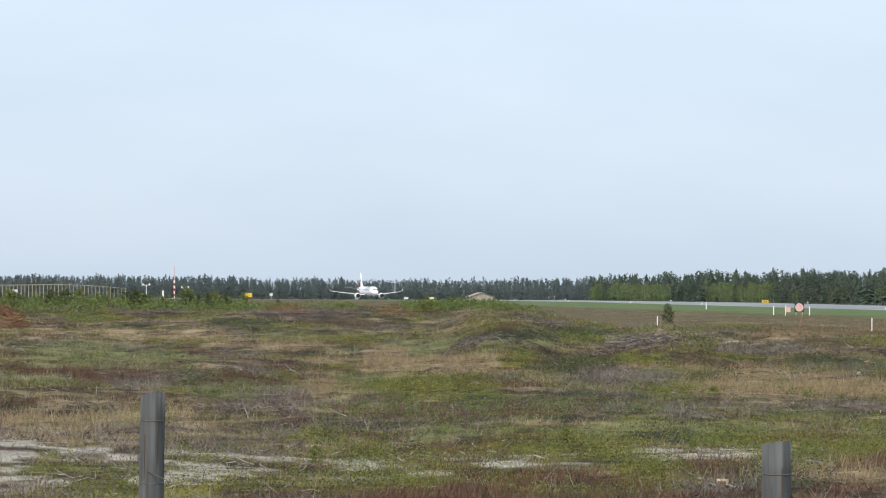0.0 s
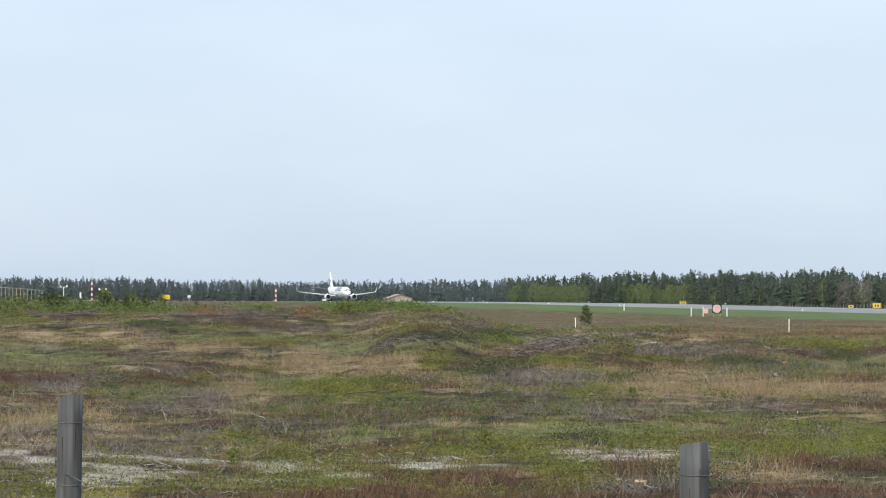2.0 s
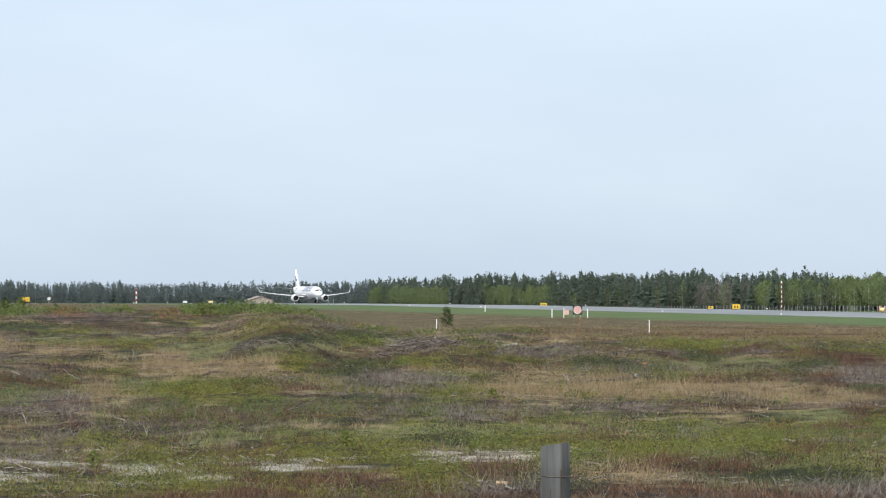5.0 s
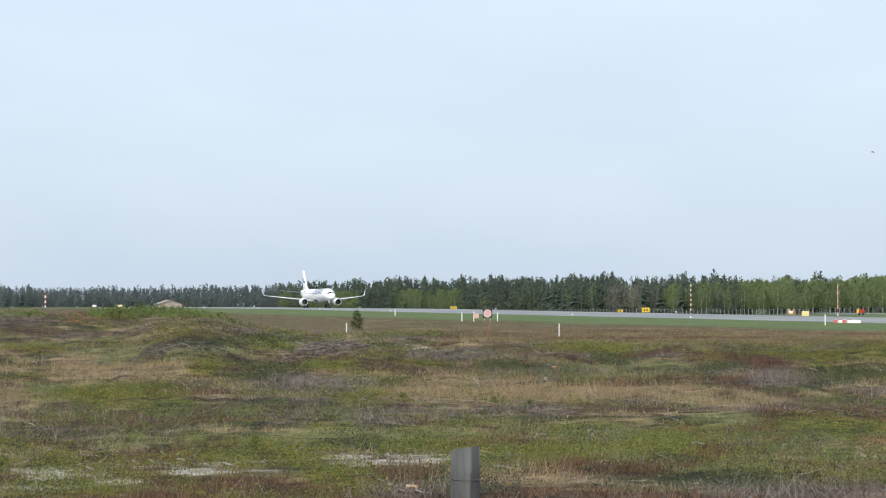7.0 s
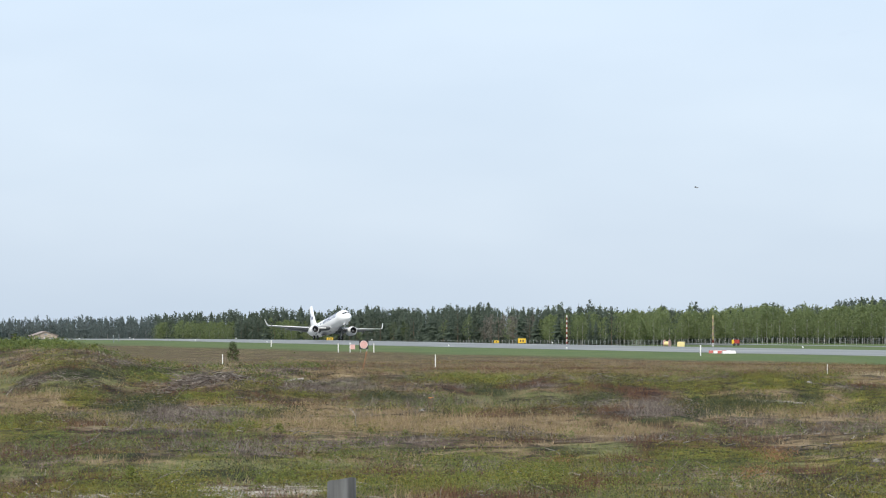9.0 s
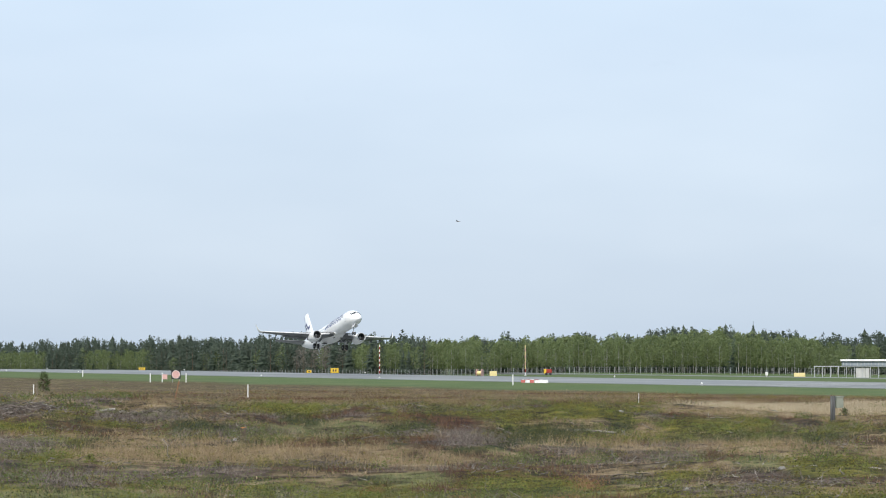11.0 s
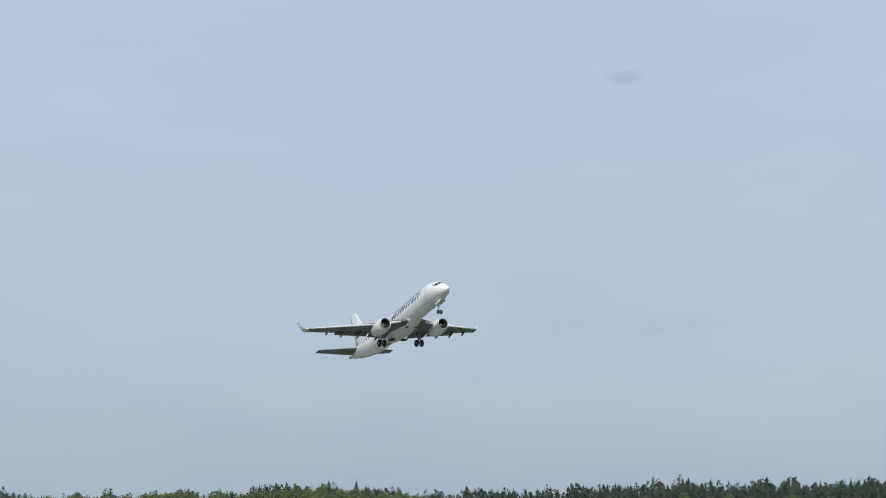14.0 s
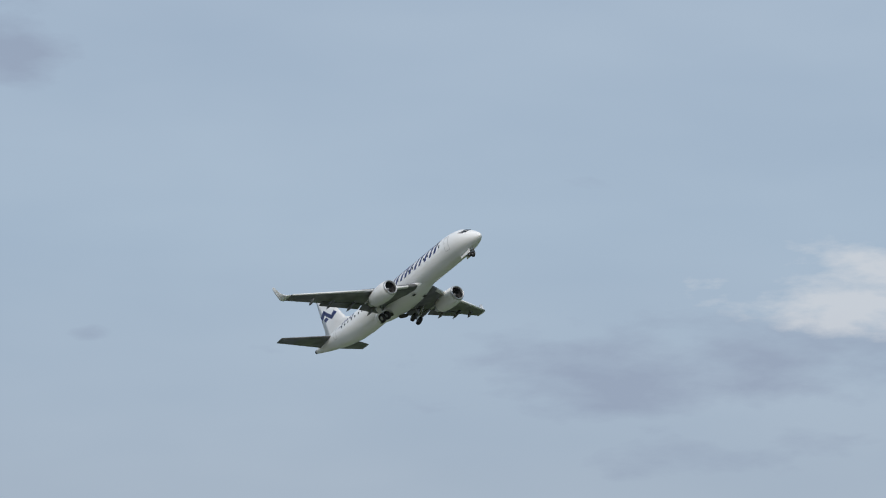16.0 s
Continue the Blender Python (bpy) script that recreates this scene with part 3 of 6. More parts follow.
def plant_forest():
    rng = np.random.RandomState(21)
    first = {(k, i): make_tree(k, i) for k in KINDS for i in range(len(KINDS[k][2]))}
    used = set()
    azs = np.concatenate([np.arange(3.0, 30.5, 0.105)])
    for az in azs:
        a = az + rng.uniform(-0.05, 0.05)
        d = forest_front(a) + rng.uniform(-4, 10)
        kind = kind_at(a, True, rng.uniform())
        i = rng.randint(len(KINDS[kind][2]))
        s = rng.uniform(0.55, 0.92) * tall(a) * (0.86 if kind == "birch" else 0.98)
        x, y = spot(a, d)
        m = pose(x, y, float(land(x, y)), 0, 0, rng.uniform(0, 360)) @ Matrix.Diagonal((1, 1, 1, 1))
        t = first[(kind, i)]
        if (kind, i) in used:
            t = copy_thing(t, m)
        used.add((kind, i))
        t.matrix_basis = m @ Matrix.Diagonal((s * rng.uniform(0.85, 1.2), s, s * rng.uniform(0.9, 1.12), 1))
    for key, t in first.items():
        if key not in used:
            t.matrix_basis = pose(*edge_point(300.0 + 7 * key[1], 424.0), -4.0)
    # the woods behind, as one growth
    crowns = {k: [] for k in (*KINDS, "far_conifer")}
    trunks = {"bark": [], "birch": []}
    for row, (back, step) in enumerate(((7, 0.080), (13, 0.066), (20, 0.066), (28, 0.060), (37, 0.060), (48, 0.064), (62, 0.064))):
        for az in np.arange(-9.5 + 0.03 * row, 31.5, step):
            a = az + rng.uniform(-0.09, 0.09)
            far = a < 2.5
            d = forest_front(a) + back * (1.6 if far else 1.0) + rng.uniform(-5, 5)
            kind = kind_at(a, row < 2, rng.uniform())
            form = KINDS[kind][2][rng.randint(len(KINDS[kind][2]))]
            if row > 2:
                form = form[rng.permutation(len(form))[: len(form) * (3 if row < 4 else 2) // 5]]
                mid = form.mean(1, keepdims=True)
                form = mid + (form - mid) * 1.45
            # stands of unlike height, and single trees that stand out of them
            stand = 0.985 + 0.05 * math.sin(a * 7.1 + 2.0 * math.sin(a * 3.3)) + 0.03 * math.sin(a * 17.0 + row)
            grove = float(np.interp(a, [8.5, 10, 16.5, 18], [0, 1, 1, 0]))
            s = rng.uniform(0.82, 1.0) * (0.9 + 0.022 * row) * stand * tall(a) * (0.86 + 0.16 * grove * rng.uniform(0.4, 1.2) if kind == "birch" else 1.0 - 0.05 * grove)
            if rng.uniform() < 0.03:
                s *= 1.1
            th, wide = rng.uniform(0, 6.28), rng.uniform(0.85, 1.2)
            R = np.array([[wide * math.cos(th), -wide * math.sin(th), 0], [wide * math.sin(th), wide * math.cos(th), 0], [0, 0, 1]]) * s
            x, y = spot(a, d)
            base = np.array([x, y, float(land(x, y))])
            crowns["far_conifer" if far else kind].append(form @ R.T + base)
            trunks["birch" if kind == "birch" else "bark"].append(trunk_tris(KINDS[kind][4] * s * 0.86, 0.07, 3) + base)
    woods = thing("forest", pose(0, 0, 0), "dense mixed woods of dark conifers and light-green birches", "forest", kind="stuff")
    for k, lst in crowns.items():
        if lst:
            tri_object({"bare": "bare_crowns"}.get(k, k + "_crowns"), np.concatenate(lst), M_HAZY_WOOD if k == "far_conifer" else KINDS[k][0], woods)
    under = []
    for q in range(2600):
        a = rng.uniform(-9, 31)
        x, y = spot(a, forest_front(a) + rng.uniform(2, 60))
        under.append(clump_tris((x, y, float(land(x, y)) + 0.7), rng.uniform(0.8, 1.9), 22, 0.34, rng, 0.9))
    tri_object("undergrowth", np.concatenate(under), M_LOWBUSH, woods)
    tri_object("trunks", np.concatenate(trunks["bark"]), M_BARK, woods)
    tri_object("birch_trunks", np.concatenate(trunks["birch"]), M_BIRCHBARK, woods)


plant_forest()

# ---- the airliner (x to its right, y ahead, z up from the ground under its main wheels)
M_WHITE = material("white aircraft paint", [(0.88, 0.885, 0.89), (0.92, 0.92, 0.92)], scale=0.6, rough=0.28, coat=0.3)
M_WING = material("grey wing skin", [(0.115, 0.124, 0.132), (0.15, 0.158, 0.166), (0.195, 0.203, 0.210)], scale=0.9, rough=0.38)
M_EDGE = material("light grey leading-edge paint", [(0.74, 0.75, 0.76), (0.82, 0.83, 0.83)], scale=2.0, rough=0.35)
M_LIP = material("polished metal", [(0.55, 0.56, 0.58), (0.64, 0.65, 0.66)], scale=2.0, rough=0.42, metal=0.8)
M_BLUE = material("dark blue paint", [(0.018, 0.03, 0.14), (0.024, 0.04, 0.17)], scale=1.0, rough=0.3)
M_GLASS = material("dark cockpit glass", [(0.012, 0.014, 0.018)], rough=0.08)
M_RUBBER = material("tyre rubber", [(0.018, 0.018, 0.019), (0.03, 0.03, 0.03)], scale=6, rough=0.85)
M_STEEL = material("gear steel", [(0.36, 0.37, 0.38), (0.48, 0.49, 0.50)], scale=5, rough=0.45, metal=0.5)
M_FAN = material("dark titanium", [(0.07, 0.07, 0.075), (0.11, 0.11, 0.115)], scale=5, rough=0.5, metal=0.4)
M_DARK = material("dark engine interior", [(0.02, 0.02, 0.022), (0.04, 0.04, 0.042)], scale=3, rough=0.6)
M_SEAM = material("panel seam grey", [(0.42, 0.43, 0.45), (0.5, 0.5, 0.52)], scale=3, rough=0.5)

FUS_Y = [17.55, 17.45, 17.2, 16.7, 15.8, 14.6, 13.2, 12.0, 6.0, 0.0, -6.5, -9.0, -12.0, -14.5, -16.3, -17.5, -17.9]
FUS_Z = [2.62, 2.64, 2.69, 2.80, 3.02, 3.25, 3.38, 3.42, 3.42, 3.42, 3.42, 3.50, 3.77, 4.08, 4.30, 4.43, 4.46]
FUS_W = [0.02, 0.20, 0.43, 0.74, 1.08, 1.35, 1.47, 1.505, 1.505, 1.505, 1.505, 1.46, 1.22, 0.88, 0.56, 0.28, 0.15]
FUS_H = [0.02, 0.18, 0.40, 0.70, 1.08, 1.43, 1.62, 1.675, 1.675, 1.675, 1.675, 1.58, 1.28, 0.93, 0.60, 0.32, 0.18]


def fus(y, ang, off=0.0):
    """A point on the fuselage's skin; ang in degrees up from the right side."""
    c = -np.array(FUS_Y)
    z, w, h = (float(np.interp(-y, c, v)) for v in (FUS_Z, FUS_W, FUS_H))
    a = radians(ang)
    return Vector(((w + off) * math.cos(a), y, z + (h + off) * math.sin(a)))


def skin_patch(corners, off, n=6, m=6):
    """A thin patch that follows the skin between (y, angle) corners."""
    bm = bmesh.new()
    (a, b, c, d) = corners
    grid = []
    for i in range(n + 1):
        s = i / n
        row = []
        for j in range(m + 1):
            t = j / m
            y = (1 - s) * ((1 - t) * a[0] + t * b[0]) + s * ((1 - t) * d[0] + t * c[0])
            g = (1 - s) * ((1 - t) * a[1] + t * b[1]) + s * ((1 - t) * d[1] + t * c[1])
            row.append(bm.verts.new(fus(y, g, off)))
        grid.append(row)
    for i in range(n):
        for j in range(m):
            bm.faces.new((grid[i][j], grid[i][j + 1], grid[i + 1][j + 1], grid[i + 1][j]))
    return bm


def foil(chord, thick):
    """Section points (back from the leading edge, up)."""
    up = [(0.0, 0.0), (0.02, 0.30), (0.10, 0.50), (0.30, 0.58), (0.55, 0.44), (0.80, 0.20)]
    lo = [(1.0, 0.0), (0.80, -0.10), (0.55, -0.30), (0.30, -0.42), (0.10, -0.36), (0.02, -0.2)]
    return [(c * chord, t * chord * thick) for c, t in up + lo]


def blade(stations, upright=False):
    """Loft of sections: (x, y of leading edge, z, chord, thickness)."""
    rings = []
    for x, y, z, c, t in stations:
        rings.append([Vector((x + (h if upright else 0), y - b, z + (0 if upright else h))) for b, h in foil(c, t)])
    return loft(bmesh.new(), rings)


def wheel(parent, x, y, z, r, w):
    bm = bmesh.new()
    q = pose(x, y, z, 0, 0, 90)
    lathe(bm, [(-w / 2, r * 0.55), (-w / 2, r * 0.86), (-w * 0.32, r), (w * 0.32, r), (w / 2, r * 0.86), (w / 2, r * 0.55)], 20, q)
    t = part("tyre", bm, M_RUBBER, parent, "black rubber tyre", True)
    bm = bmesh.new()
    lathe(bm, [(-w * 0.38, 0.01), (-w * 0.38, r * 0.3), (-w * 0.3, r * 0.56), (w * 0.3, r * 0.56), (w * 0.38, r * 0.3), (w * 0.38, 0.01)], 16, q)
    part("rim", bm, M_STEEL, parent, "light alloy rim", True)
    return t


def build_airliner():
    jet = thing("airliner", pose(0, 0, 0), "white twin-engined passenger jet with blue markings taking off", "airplane")
    # fuselage
    bm = bmesh.new()
    ys = []
    for a, b in zip(FUS_Y, FUS_Y[1:]):
        k = max(1, int(abs(a - b) / 1.2))
        ys += [a + (b - a) * i / k for i in range(k)]
    ys.append(FUS_Y[-1])
    loft(bm, [[fus(y, 360 * i / 36) for i in range(36)] for y in ys])
    body = part("fuselage", bm, M_WHITE, jet, "glossy white fuselage", True)
    # cockpit windows
    for side in (1, -1):
        def mir(a):
            return a if side > 0 else 180 - a
        for c in (((16.18, 56), (16.18, 86), (15.48, 86), (15.44, 60)), ((16.00, 36), (16.16, 52), (15.40, 57), (15.28, 42)), ((15.72, 29), (15.86, 35), (15.14, 41), (14.84, 35))):
            part("cockpit_window", skin_patch([(y, mir(a)) for y, a in c], 0.012, 4, 4), M_GLASS, body, "dark cockpit window")
        for door in ((13.3, 12.5), (-11.6, -12.3)):
            y0, y1 = door
            for c in (((y0, -22), (y1, -22), (y1, -20.5), (y0, -20.5)), ((y0, 40), (y1, 40), (y1, 41.5), (y0, 41.5)), ((y0, -22), (y0 - 0.05, -22), (y0 - 0.05, 41), (y0, 41)), ((y1, -22), (y1 + 0.05, -22), (y1 + 0.05, 41), (y1, 41))):
                part("door_seam", skin_patch([(y, mir(a)) for y, a in c], 0.008, 12, 3), M_SEAM, body)
        y = 11.6
        while y > -10.8:
            part("cabin_window", skin_patch([(y, mir(13)), (y - 0.24, mir(13)), (y - 0.24, mir(24)), (y, mir(24))], 0.010, 3, 1), M_GLASS, body)
            y -= 0.80
    # large slanted blue bars where the name stands, and smaller ones aft
    y = 10.7
    letters = [(0.62, 0.32), (0.58, 0.5), (0.62, 0.55), (0.58, 0.36), (0.62, 0.55), (0.60, 0.30), (0.66, 0.28), (0.60, 0.55), (0.58, 0.30), (0.64, 0.0)]
    for w, gap in letters:
        w, gap = 0.7 * w, gap + 0.3 * w
        part("livery_bar", skin_patch([(y, 4), (y - w, 4), (y - w + 1.15, 74), (y + 1.15, 74)], 0.016, 12, 2), M_BLUE, body, "slanted dark blue livery bar")
        y -= w + gap
    for yy in (11.0, 8.9, 5.2):
        part("livery_bar", skin_patch([(yy - 0.55, 40), (yy - 1.5, 40), (yy - 1.35, 51), (yy - 0.40, 51)], 0.017, 4, 3), M_BLUE, body, "slanted dark blue livery bar")
    for k in range(5):
        yy = -7.4 - 0.62 * k
        part("livery_bar", skin_patch([(yy, 32), (yy - 0.34, 32), (yy - 0.46, 48), (yy - 0.12, 48)], 0.016, 4, 1), M_BLUE, body, "small dark blue livery bar")
    part("livery_bar", skin_patch([(-7.4, 24), (-11.0, 24), (-11.0, 27), (-7.4, 27)], 0.015, 8, 1), M_BLUE, body, "thin dark blue line under the small bars")
    # wing-to-body fairing
    bm = bmesh.new()
    rings = []
    for i in range(13):
        f = i / 12
        s = math.sin(math.pi * min(max(f, 0.015), 0.985)) ** 0.5
        yy = 7.2 - 12.2 * f
        rings.append([Vector((1.78 * s * math.cos(2 * math.pi * k / 24), yy, 2.25 + (0.85 if math.sin(2 * math.pi * k / 24) > 0 else 0.98) * s * math.sin(2 * math.pi * k / 24))) for k in range(24)])
    fairing = part("belly_fairing", loft(bm, rings), M_WHITE, jet, "white bulge where the wings join", True)
    for x, yy in ((0.75, 4.2), (-0.75, 4.2), (0.5, -3.1)):
        bm = bmesh.new()
        box(bm, x, yy, 1.42, 0.35, 0.5, 0.06, 0.02)
        part("air_inlet", bm, M_DARK, fairing)
    # tail cone
    bm = bmesh.new()
    lathe(bm, [(-17.7, 0.26), (-17.98, 0.2), (-18.05, 0.12), (-18.0, 0.02)], 14, Matrix.Translation((0, 0, 4.45)))
    part("exhaust_cone", bm, M_FAN, jet, "bare metal tail exhaust", True)
    for s in (1, -1):
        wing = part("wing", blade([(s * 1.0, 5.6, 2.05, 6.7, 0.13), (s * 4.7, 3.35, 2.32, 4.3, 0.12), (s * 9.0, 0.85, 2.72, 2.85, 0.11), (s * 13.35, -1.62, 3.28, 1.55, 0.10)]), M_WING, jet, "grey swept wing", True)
        part("winglet", blade([(s * 13.35, -1.62, 3.28, 1.75, 0.10), (s * 13.75, -2.1, 3.42, 1.35, 0.09), (s * 14.03, -2.6, 3.85, 0.85, 0.08), (s * 14.33, -3.3, 4.95, 0.42, 0.07)]), M_WHITE, wing, "upswept white winglet", True)
        # slats along the leading edge, flaps along the trailing edge, lowered for take-off
        part("slat", blade([(s * 2.0, 5.22, 1.98, 0.9, 0.34), (s * 4.0, 4.02, 2.12, 0.8, 0.34)]), M_EDGE, wing, "bright leading-edge slat", True)
        part("slat", blade([(s * 5.4, 3.10, 2.27, 0.7, 0.36), (s * 13.2, -1.42, 3.24, 0.4, 0.36)]), M_EDGE, wing, "bright leading-edge slat", True)
        for st in (((1.7, -0.45, 2.0, 1.2), (4.6, -0.45, 2.22, 1.1)), ((4.8, -0.45, 2.24, 1.05), (9.4, -1.55, 2.70, 0.8))):
            rings = []
            for x, yy, z, c in st:
                rings.append([Vector((s * x, yy - b * 0.94, z + h - b * 0.24)) for b, h in foil(c, 0.13)])
            part("flap", loft(bmesh.new(), rings), M_WING, wing, "lowered grey flap", True)
        for x, yy, z, l in ((3.55, -0.1, 1.75, 2.4), (6.3, -0.3, 2.08, 2.2), (8.7, -0.95, 2.38, 1.9), (10.9, -1.7, 2.72, 1.2)):
            rings = []
            for f, r in ((0, 0.04), (0.15, 0.14), (0.45, 0.19), (0.75, 0.15), (1.0, 0.02)):
                rings.append([Vector((s * x + 0.75 * r * math.cos(2 * math.pi * k / 10), yy + 0.9 - l * f, z - 0.16 - 0.34 * max(0, f - 0.35) + 1.25 * r * math.sin(2 * math.pi * k / 10))) for k in range(10)])
            part("flap_fairing", loft(bmesh.new(), rings), M_WING, wing, "pointed flap track fairing", True)
        # engine
        e = part("engine", lathe(bmesh.new(), [(5.35, 0.80), (5.15, 0.93), (4.6, 1.02), (3.7, 1.05), (2.7, 0.98), (1.9, 0.83), (1.75, 0.78), (1.8, 0.72), (2.4, 0.7)], 32, Matrix.Translation((s * 4.57, 0, 1.62))), M_WHITE, jet, "white engine nacelle slung under the wing", True)
        part("inlet_lip", lathe(bmesh.new(), [(5.20, 0.915), (5.40, 0.84), (5.44, 0.78), (5.38, 0.73), (5.15, 0.70)], 32, Matrix.Translation((s * 4.57, 0, 1.62))), M_LIP, e, "polished metal inlet lip", True)
        part("inlet_duct", lathe(bmesh.new(), [(5.2, 0.702), (4.5, 0.72), (4.48, 0.02)], 32, Matrix.Translation((s * 4.57, 0, 1.62))), M_DARK, e, "dark inlet duct", True)
        part("spinner", lathe(bmesh.new(), [(4.95, 0.01), (4.85, 0.10), (4.6, 0.22), (4.5, 0.25)], 16, Matrix.Translation((s * 4.57, 0, 1.62))), M_STEEL, e, "grey fan spinner", True)
        fan = bmesh.new()
        for k in range(18):
            a = 2 * math.pi * k / 18
            m = Matrix.Translation((s * 4.57, 4.52, 1.62)) @ pose(0, 0, 0, 0, math.degrees(a), 0)
            vs = [fan.verts.new(m @ Vector(p)) for p in ((-0.05, 0.03, 0.22), (0.05, -0.03, 0.22), (0.11, -0.06, 0.69), (-0.09, 0.06, 0.69))]
            fan.faces.new(vs)
        part("fan", fan, M_DARK, e, "dark grey fan blades")
        part("exhaust_nozzle", lathe(bmesh.new(), [(2.3, 0.62), (1.4, 0.52), (0.95, 0.42), (0.95, 0.36), (1.6, 0.3), (0.5, 0.03)], 20, Matrix.Translation((s * 4.57, 0, 1.62))), M_LIP, e, "bare metal exhaust nozzle", True)
        rings = []
        for yy, zb, zt, w in ((4.3, 2.45, 2.62, 0.06), (3.2, 2.4, 2.78, 0.2), (1.5, 2.1, 2.5, 0.2), (-0.2, 2.05, 2.3, 0.04)):
            rings.append([Vector((s * 4.57 + q * w, yy, z)) for q, z in ((-1, zb), (1, zb), (0.7, zt), (-0.7, zt))])
        part("pylon", loft(bmesh.new(), rings), M_WHITE, e, "white engine pylon")
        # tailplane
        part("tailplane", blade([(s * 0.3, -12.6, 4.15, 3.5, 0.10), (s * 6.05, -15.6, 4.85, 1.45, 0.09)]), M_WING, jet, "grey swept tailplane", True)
    # fin
    fin = part("fin", blade([(0, -7.2, 4.8, 8.2, 0.035), (0, -9.2, 5.2, 6.4, 0.06), (0, -10.7, 5.8, 4.7, 0.10), (0, -13.95, 10.2, 2.2, 0.10)], True), M_WHITE, jet, "tall white fin", True)
    for side in (1, -1):
        def fp(f, z):
            """A point on the fin's side: f along the chord at height z."""
            le = -10.7 - 3.25 * (z - 5.8) / 4.4
            ch = 4.7 - 2.5 * (z - 5.8) / 4.4
            return Vector((side * (0.10 * ch * np.interp(f, [0, 0.1, 0.3, 0.55, 0.8, 1.0], [0, 0.5, 0.58, 0.44, 0.20, 0.0]) + 0.012), le - f * ch, z))
        for quad in (((1.0, 7.95), (0.66, 8.42), (0.64, 7.85), (0.94, 7.40)), ((0.66, 8.42), (0.36, 7.10), (0.46, 6.62), (0.70, 7.70)), ((0.46, 6.62), (0.10, 7.00), (0.16, 7.50), (0.42, 7.10)), ((0.86, 7.30), (0.68, 7.42), (0.60, 6.95), (0.80, 6.85))):
            bm = bmesh.new()
            grid = []
            for i in range(4):
                row = []
                for j in range(4):
                    u, v = i / 3, j / 3
                    f = (1 - u) * ((1 - v) * quad[0][0] + v * quad[3][0]) + u * ((1 - v) * quad[1][0] + v * quad[2][0])
                    z = (1 - u) * ((1 - v) * quad[0][1] + v * quad[3][1]) + u * ((1 - v) * quad[1][1] + v * quad[2][1])
                    row.append(bm.verts.new(fp(f, z)))
                grid.append(row)
            for i in range(3):
                for j in range(3):
                    bm.faces.new((grid[i][j], grid[i + 1][j], grid[i + 1][j + 1], grid[i][j + 1]))
            part("tail_mark", bm, M_BLUE, fin, "angular dark blue mark")
    # undercarriage
    gears = {}
    for name, s in (("starboard", 1), ("port", -1)):
        g = new("main_gear")
        g.parent, g.matrix_basis = jet, pose(s * 2.85, -0.1, 2.05)
        tagged(g, "main undercarriage leg with twin wheels")
        bm = bmesh.new()
        tube(bm, (0, 0, 0.1), (s * 0.12, 0, -1.0), 0.13, 0.11)
        tube(bm, (s * 0.12, 0, -0.9), (s * 0.12, -0.05, -1.53), 0.08, 0.08)
        tube(bm, (s * 0.12 - 0.42, -0.05, -1.53), (s * 0.12 + 0.42, -0.05, -1.53), 0.07)
        part("leg", bm, M_STEEL, g, "steel oleo leg", True)
        bm = bmesh.new()
        tube(bm, (s * 0.1, 0, -0.8), (-s * 0.9, 0.1, 0.1), 0.05)
        tube(bm, (s * 0.1, 0.05, -0.9), (s * 0.1, 1.0, 0.1), 0.045)
        part("side_brace", bm, M_STEEL, g, "folding steel brace")
        bm = bmesh.new()
        box(bm, s * 0.34, 0.0, -0.45, 0.04, 0.75, 1.1, 0.01)
        part("gear_door", bm, M_WHITE, g, "white gear door")
        for dx in (-0.40, 0.40):
            wheel(g, s * 0.12 + dx, -0.05, -1.53, 0.52, 0.36)
        gears[name] = g
    g = new("nose_gear")
    g.parent, g.matrix_basis = jet, pose(0, 13.83, 1.75)
    tagged(g, "nose undercarriage leg with twin wheels")
    bm = bmesh.new()
    tube(bm, (0, 0, 0.1), (0, 0.05, -0.9), 0.09, 0.08)
    tube(bm, (0, 0.05, -0.8), (0, 0.08, -1.43), 0.055)
    tube(bm, (-0.28, 0.08, -1.43), (0.28, 0.08, -1.43), 0.05)
    part("leg", bm, M_STEEL, g, "steel oleo leg", True)
    bm = bmesh.new()
    tube(bm, (0, 0.05, -0.7), (0, 0.9, 0.1), 0.04)
    part("drag_brace", bm, M_STEEL, g, "folding steel brace")
    bm = bmesh.new()
    for x in (-0.12, 0.12):
        tube(bm, (x, 0.1, -0.5), (x, 0.2, -0.52), 0.09, 0.09, 12)
    part("landing_lamp", bm, M_LIP, g, "clear landing lamp")
    for dx in (-0.24, 0.24):
        wheel(g, dx, 0.08, -1.43, 0.32, 0.22)
    gears["nose"] = g
    for s in (1, -1):
        bm = bmesh.new()
        box(bm, s * 0.36, 14.6, 1.68, 0.04, 1.7, 0.55, 0.01, pose(0, 0, 0, 0, -s * 8, 0))
        part("nose_gear_door", bm, M_WHITE, jet, "open white nose gear door")
        bm = bmesh.new()
        lathe(bm, [(0, 0.01), (0.02, 0.55), (-0.02, 0.56)], 18, Matrix.Translation((s * 1.0, -0.9, 1.31)) @ pose(0, 0, 0, 90, 0, 0))
        part("wheel_well", bm, M_DARK, jet, "dark open wheel well")
    return jet, gears


airliner, gears = build_airliner()

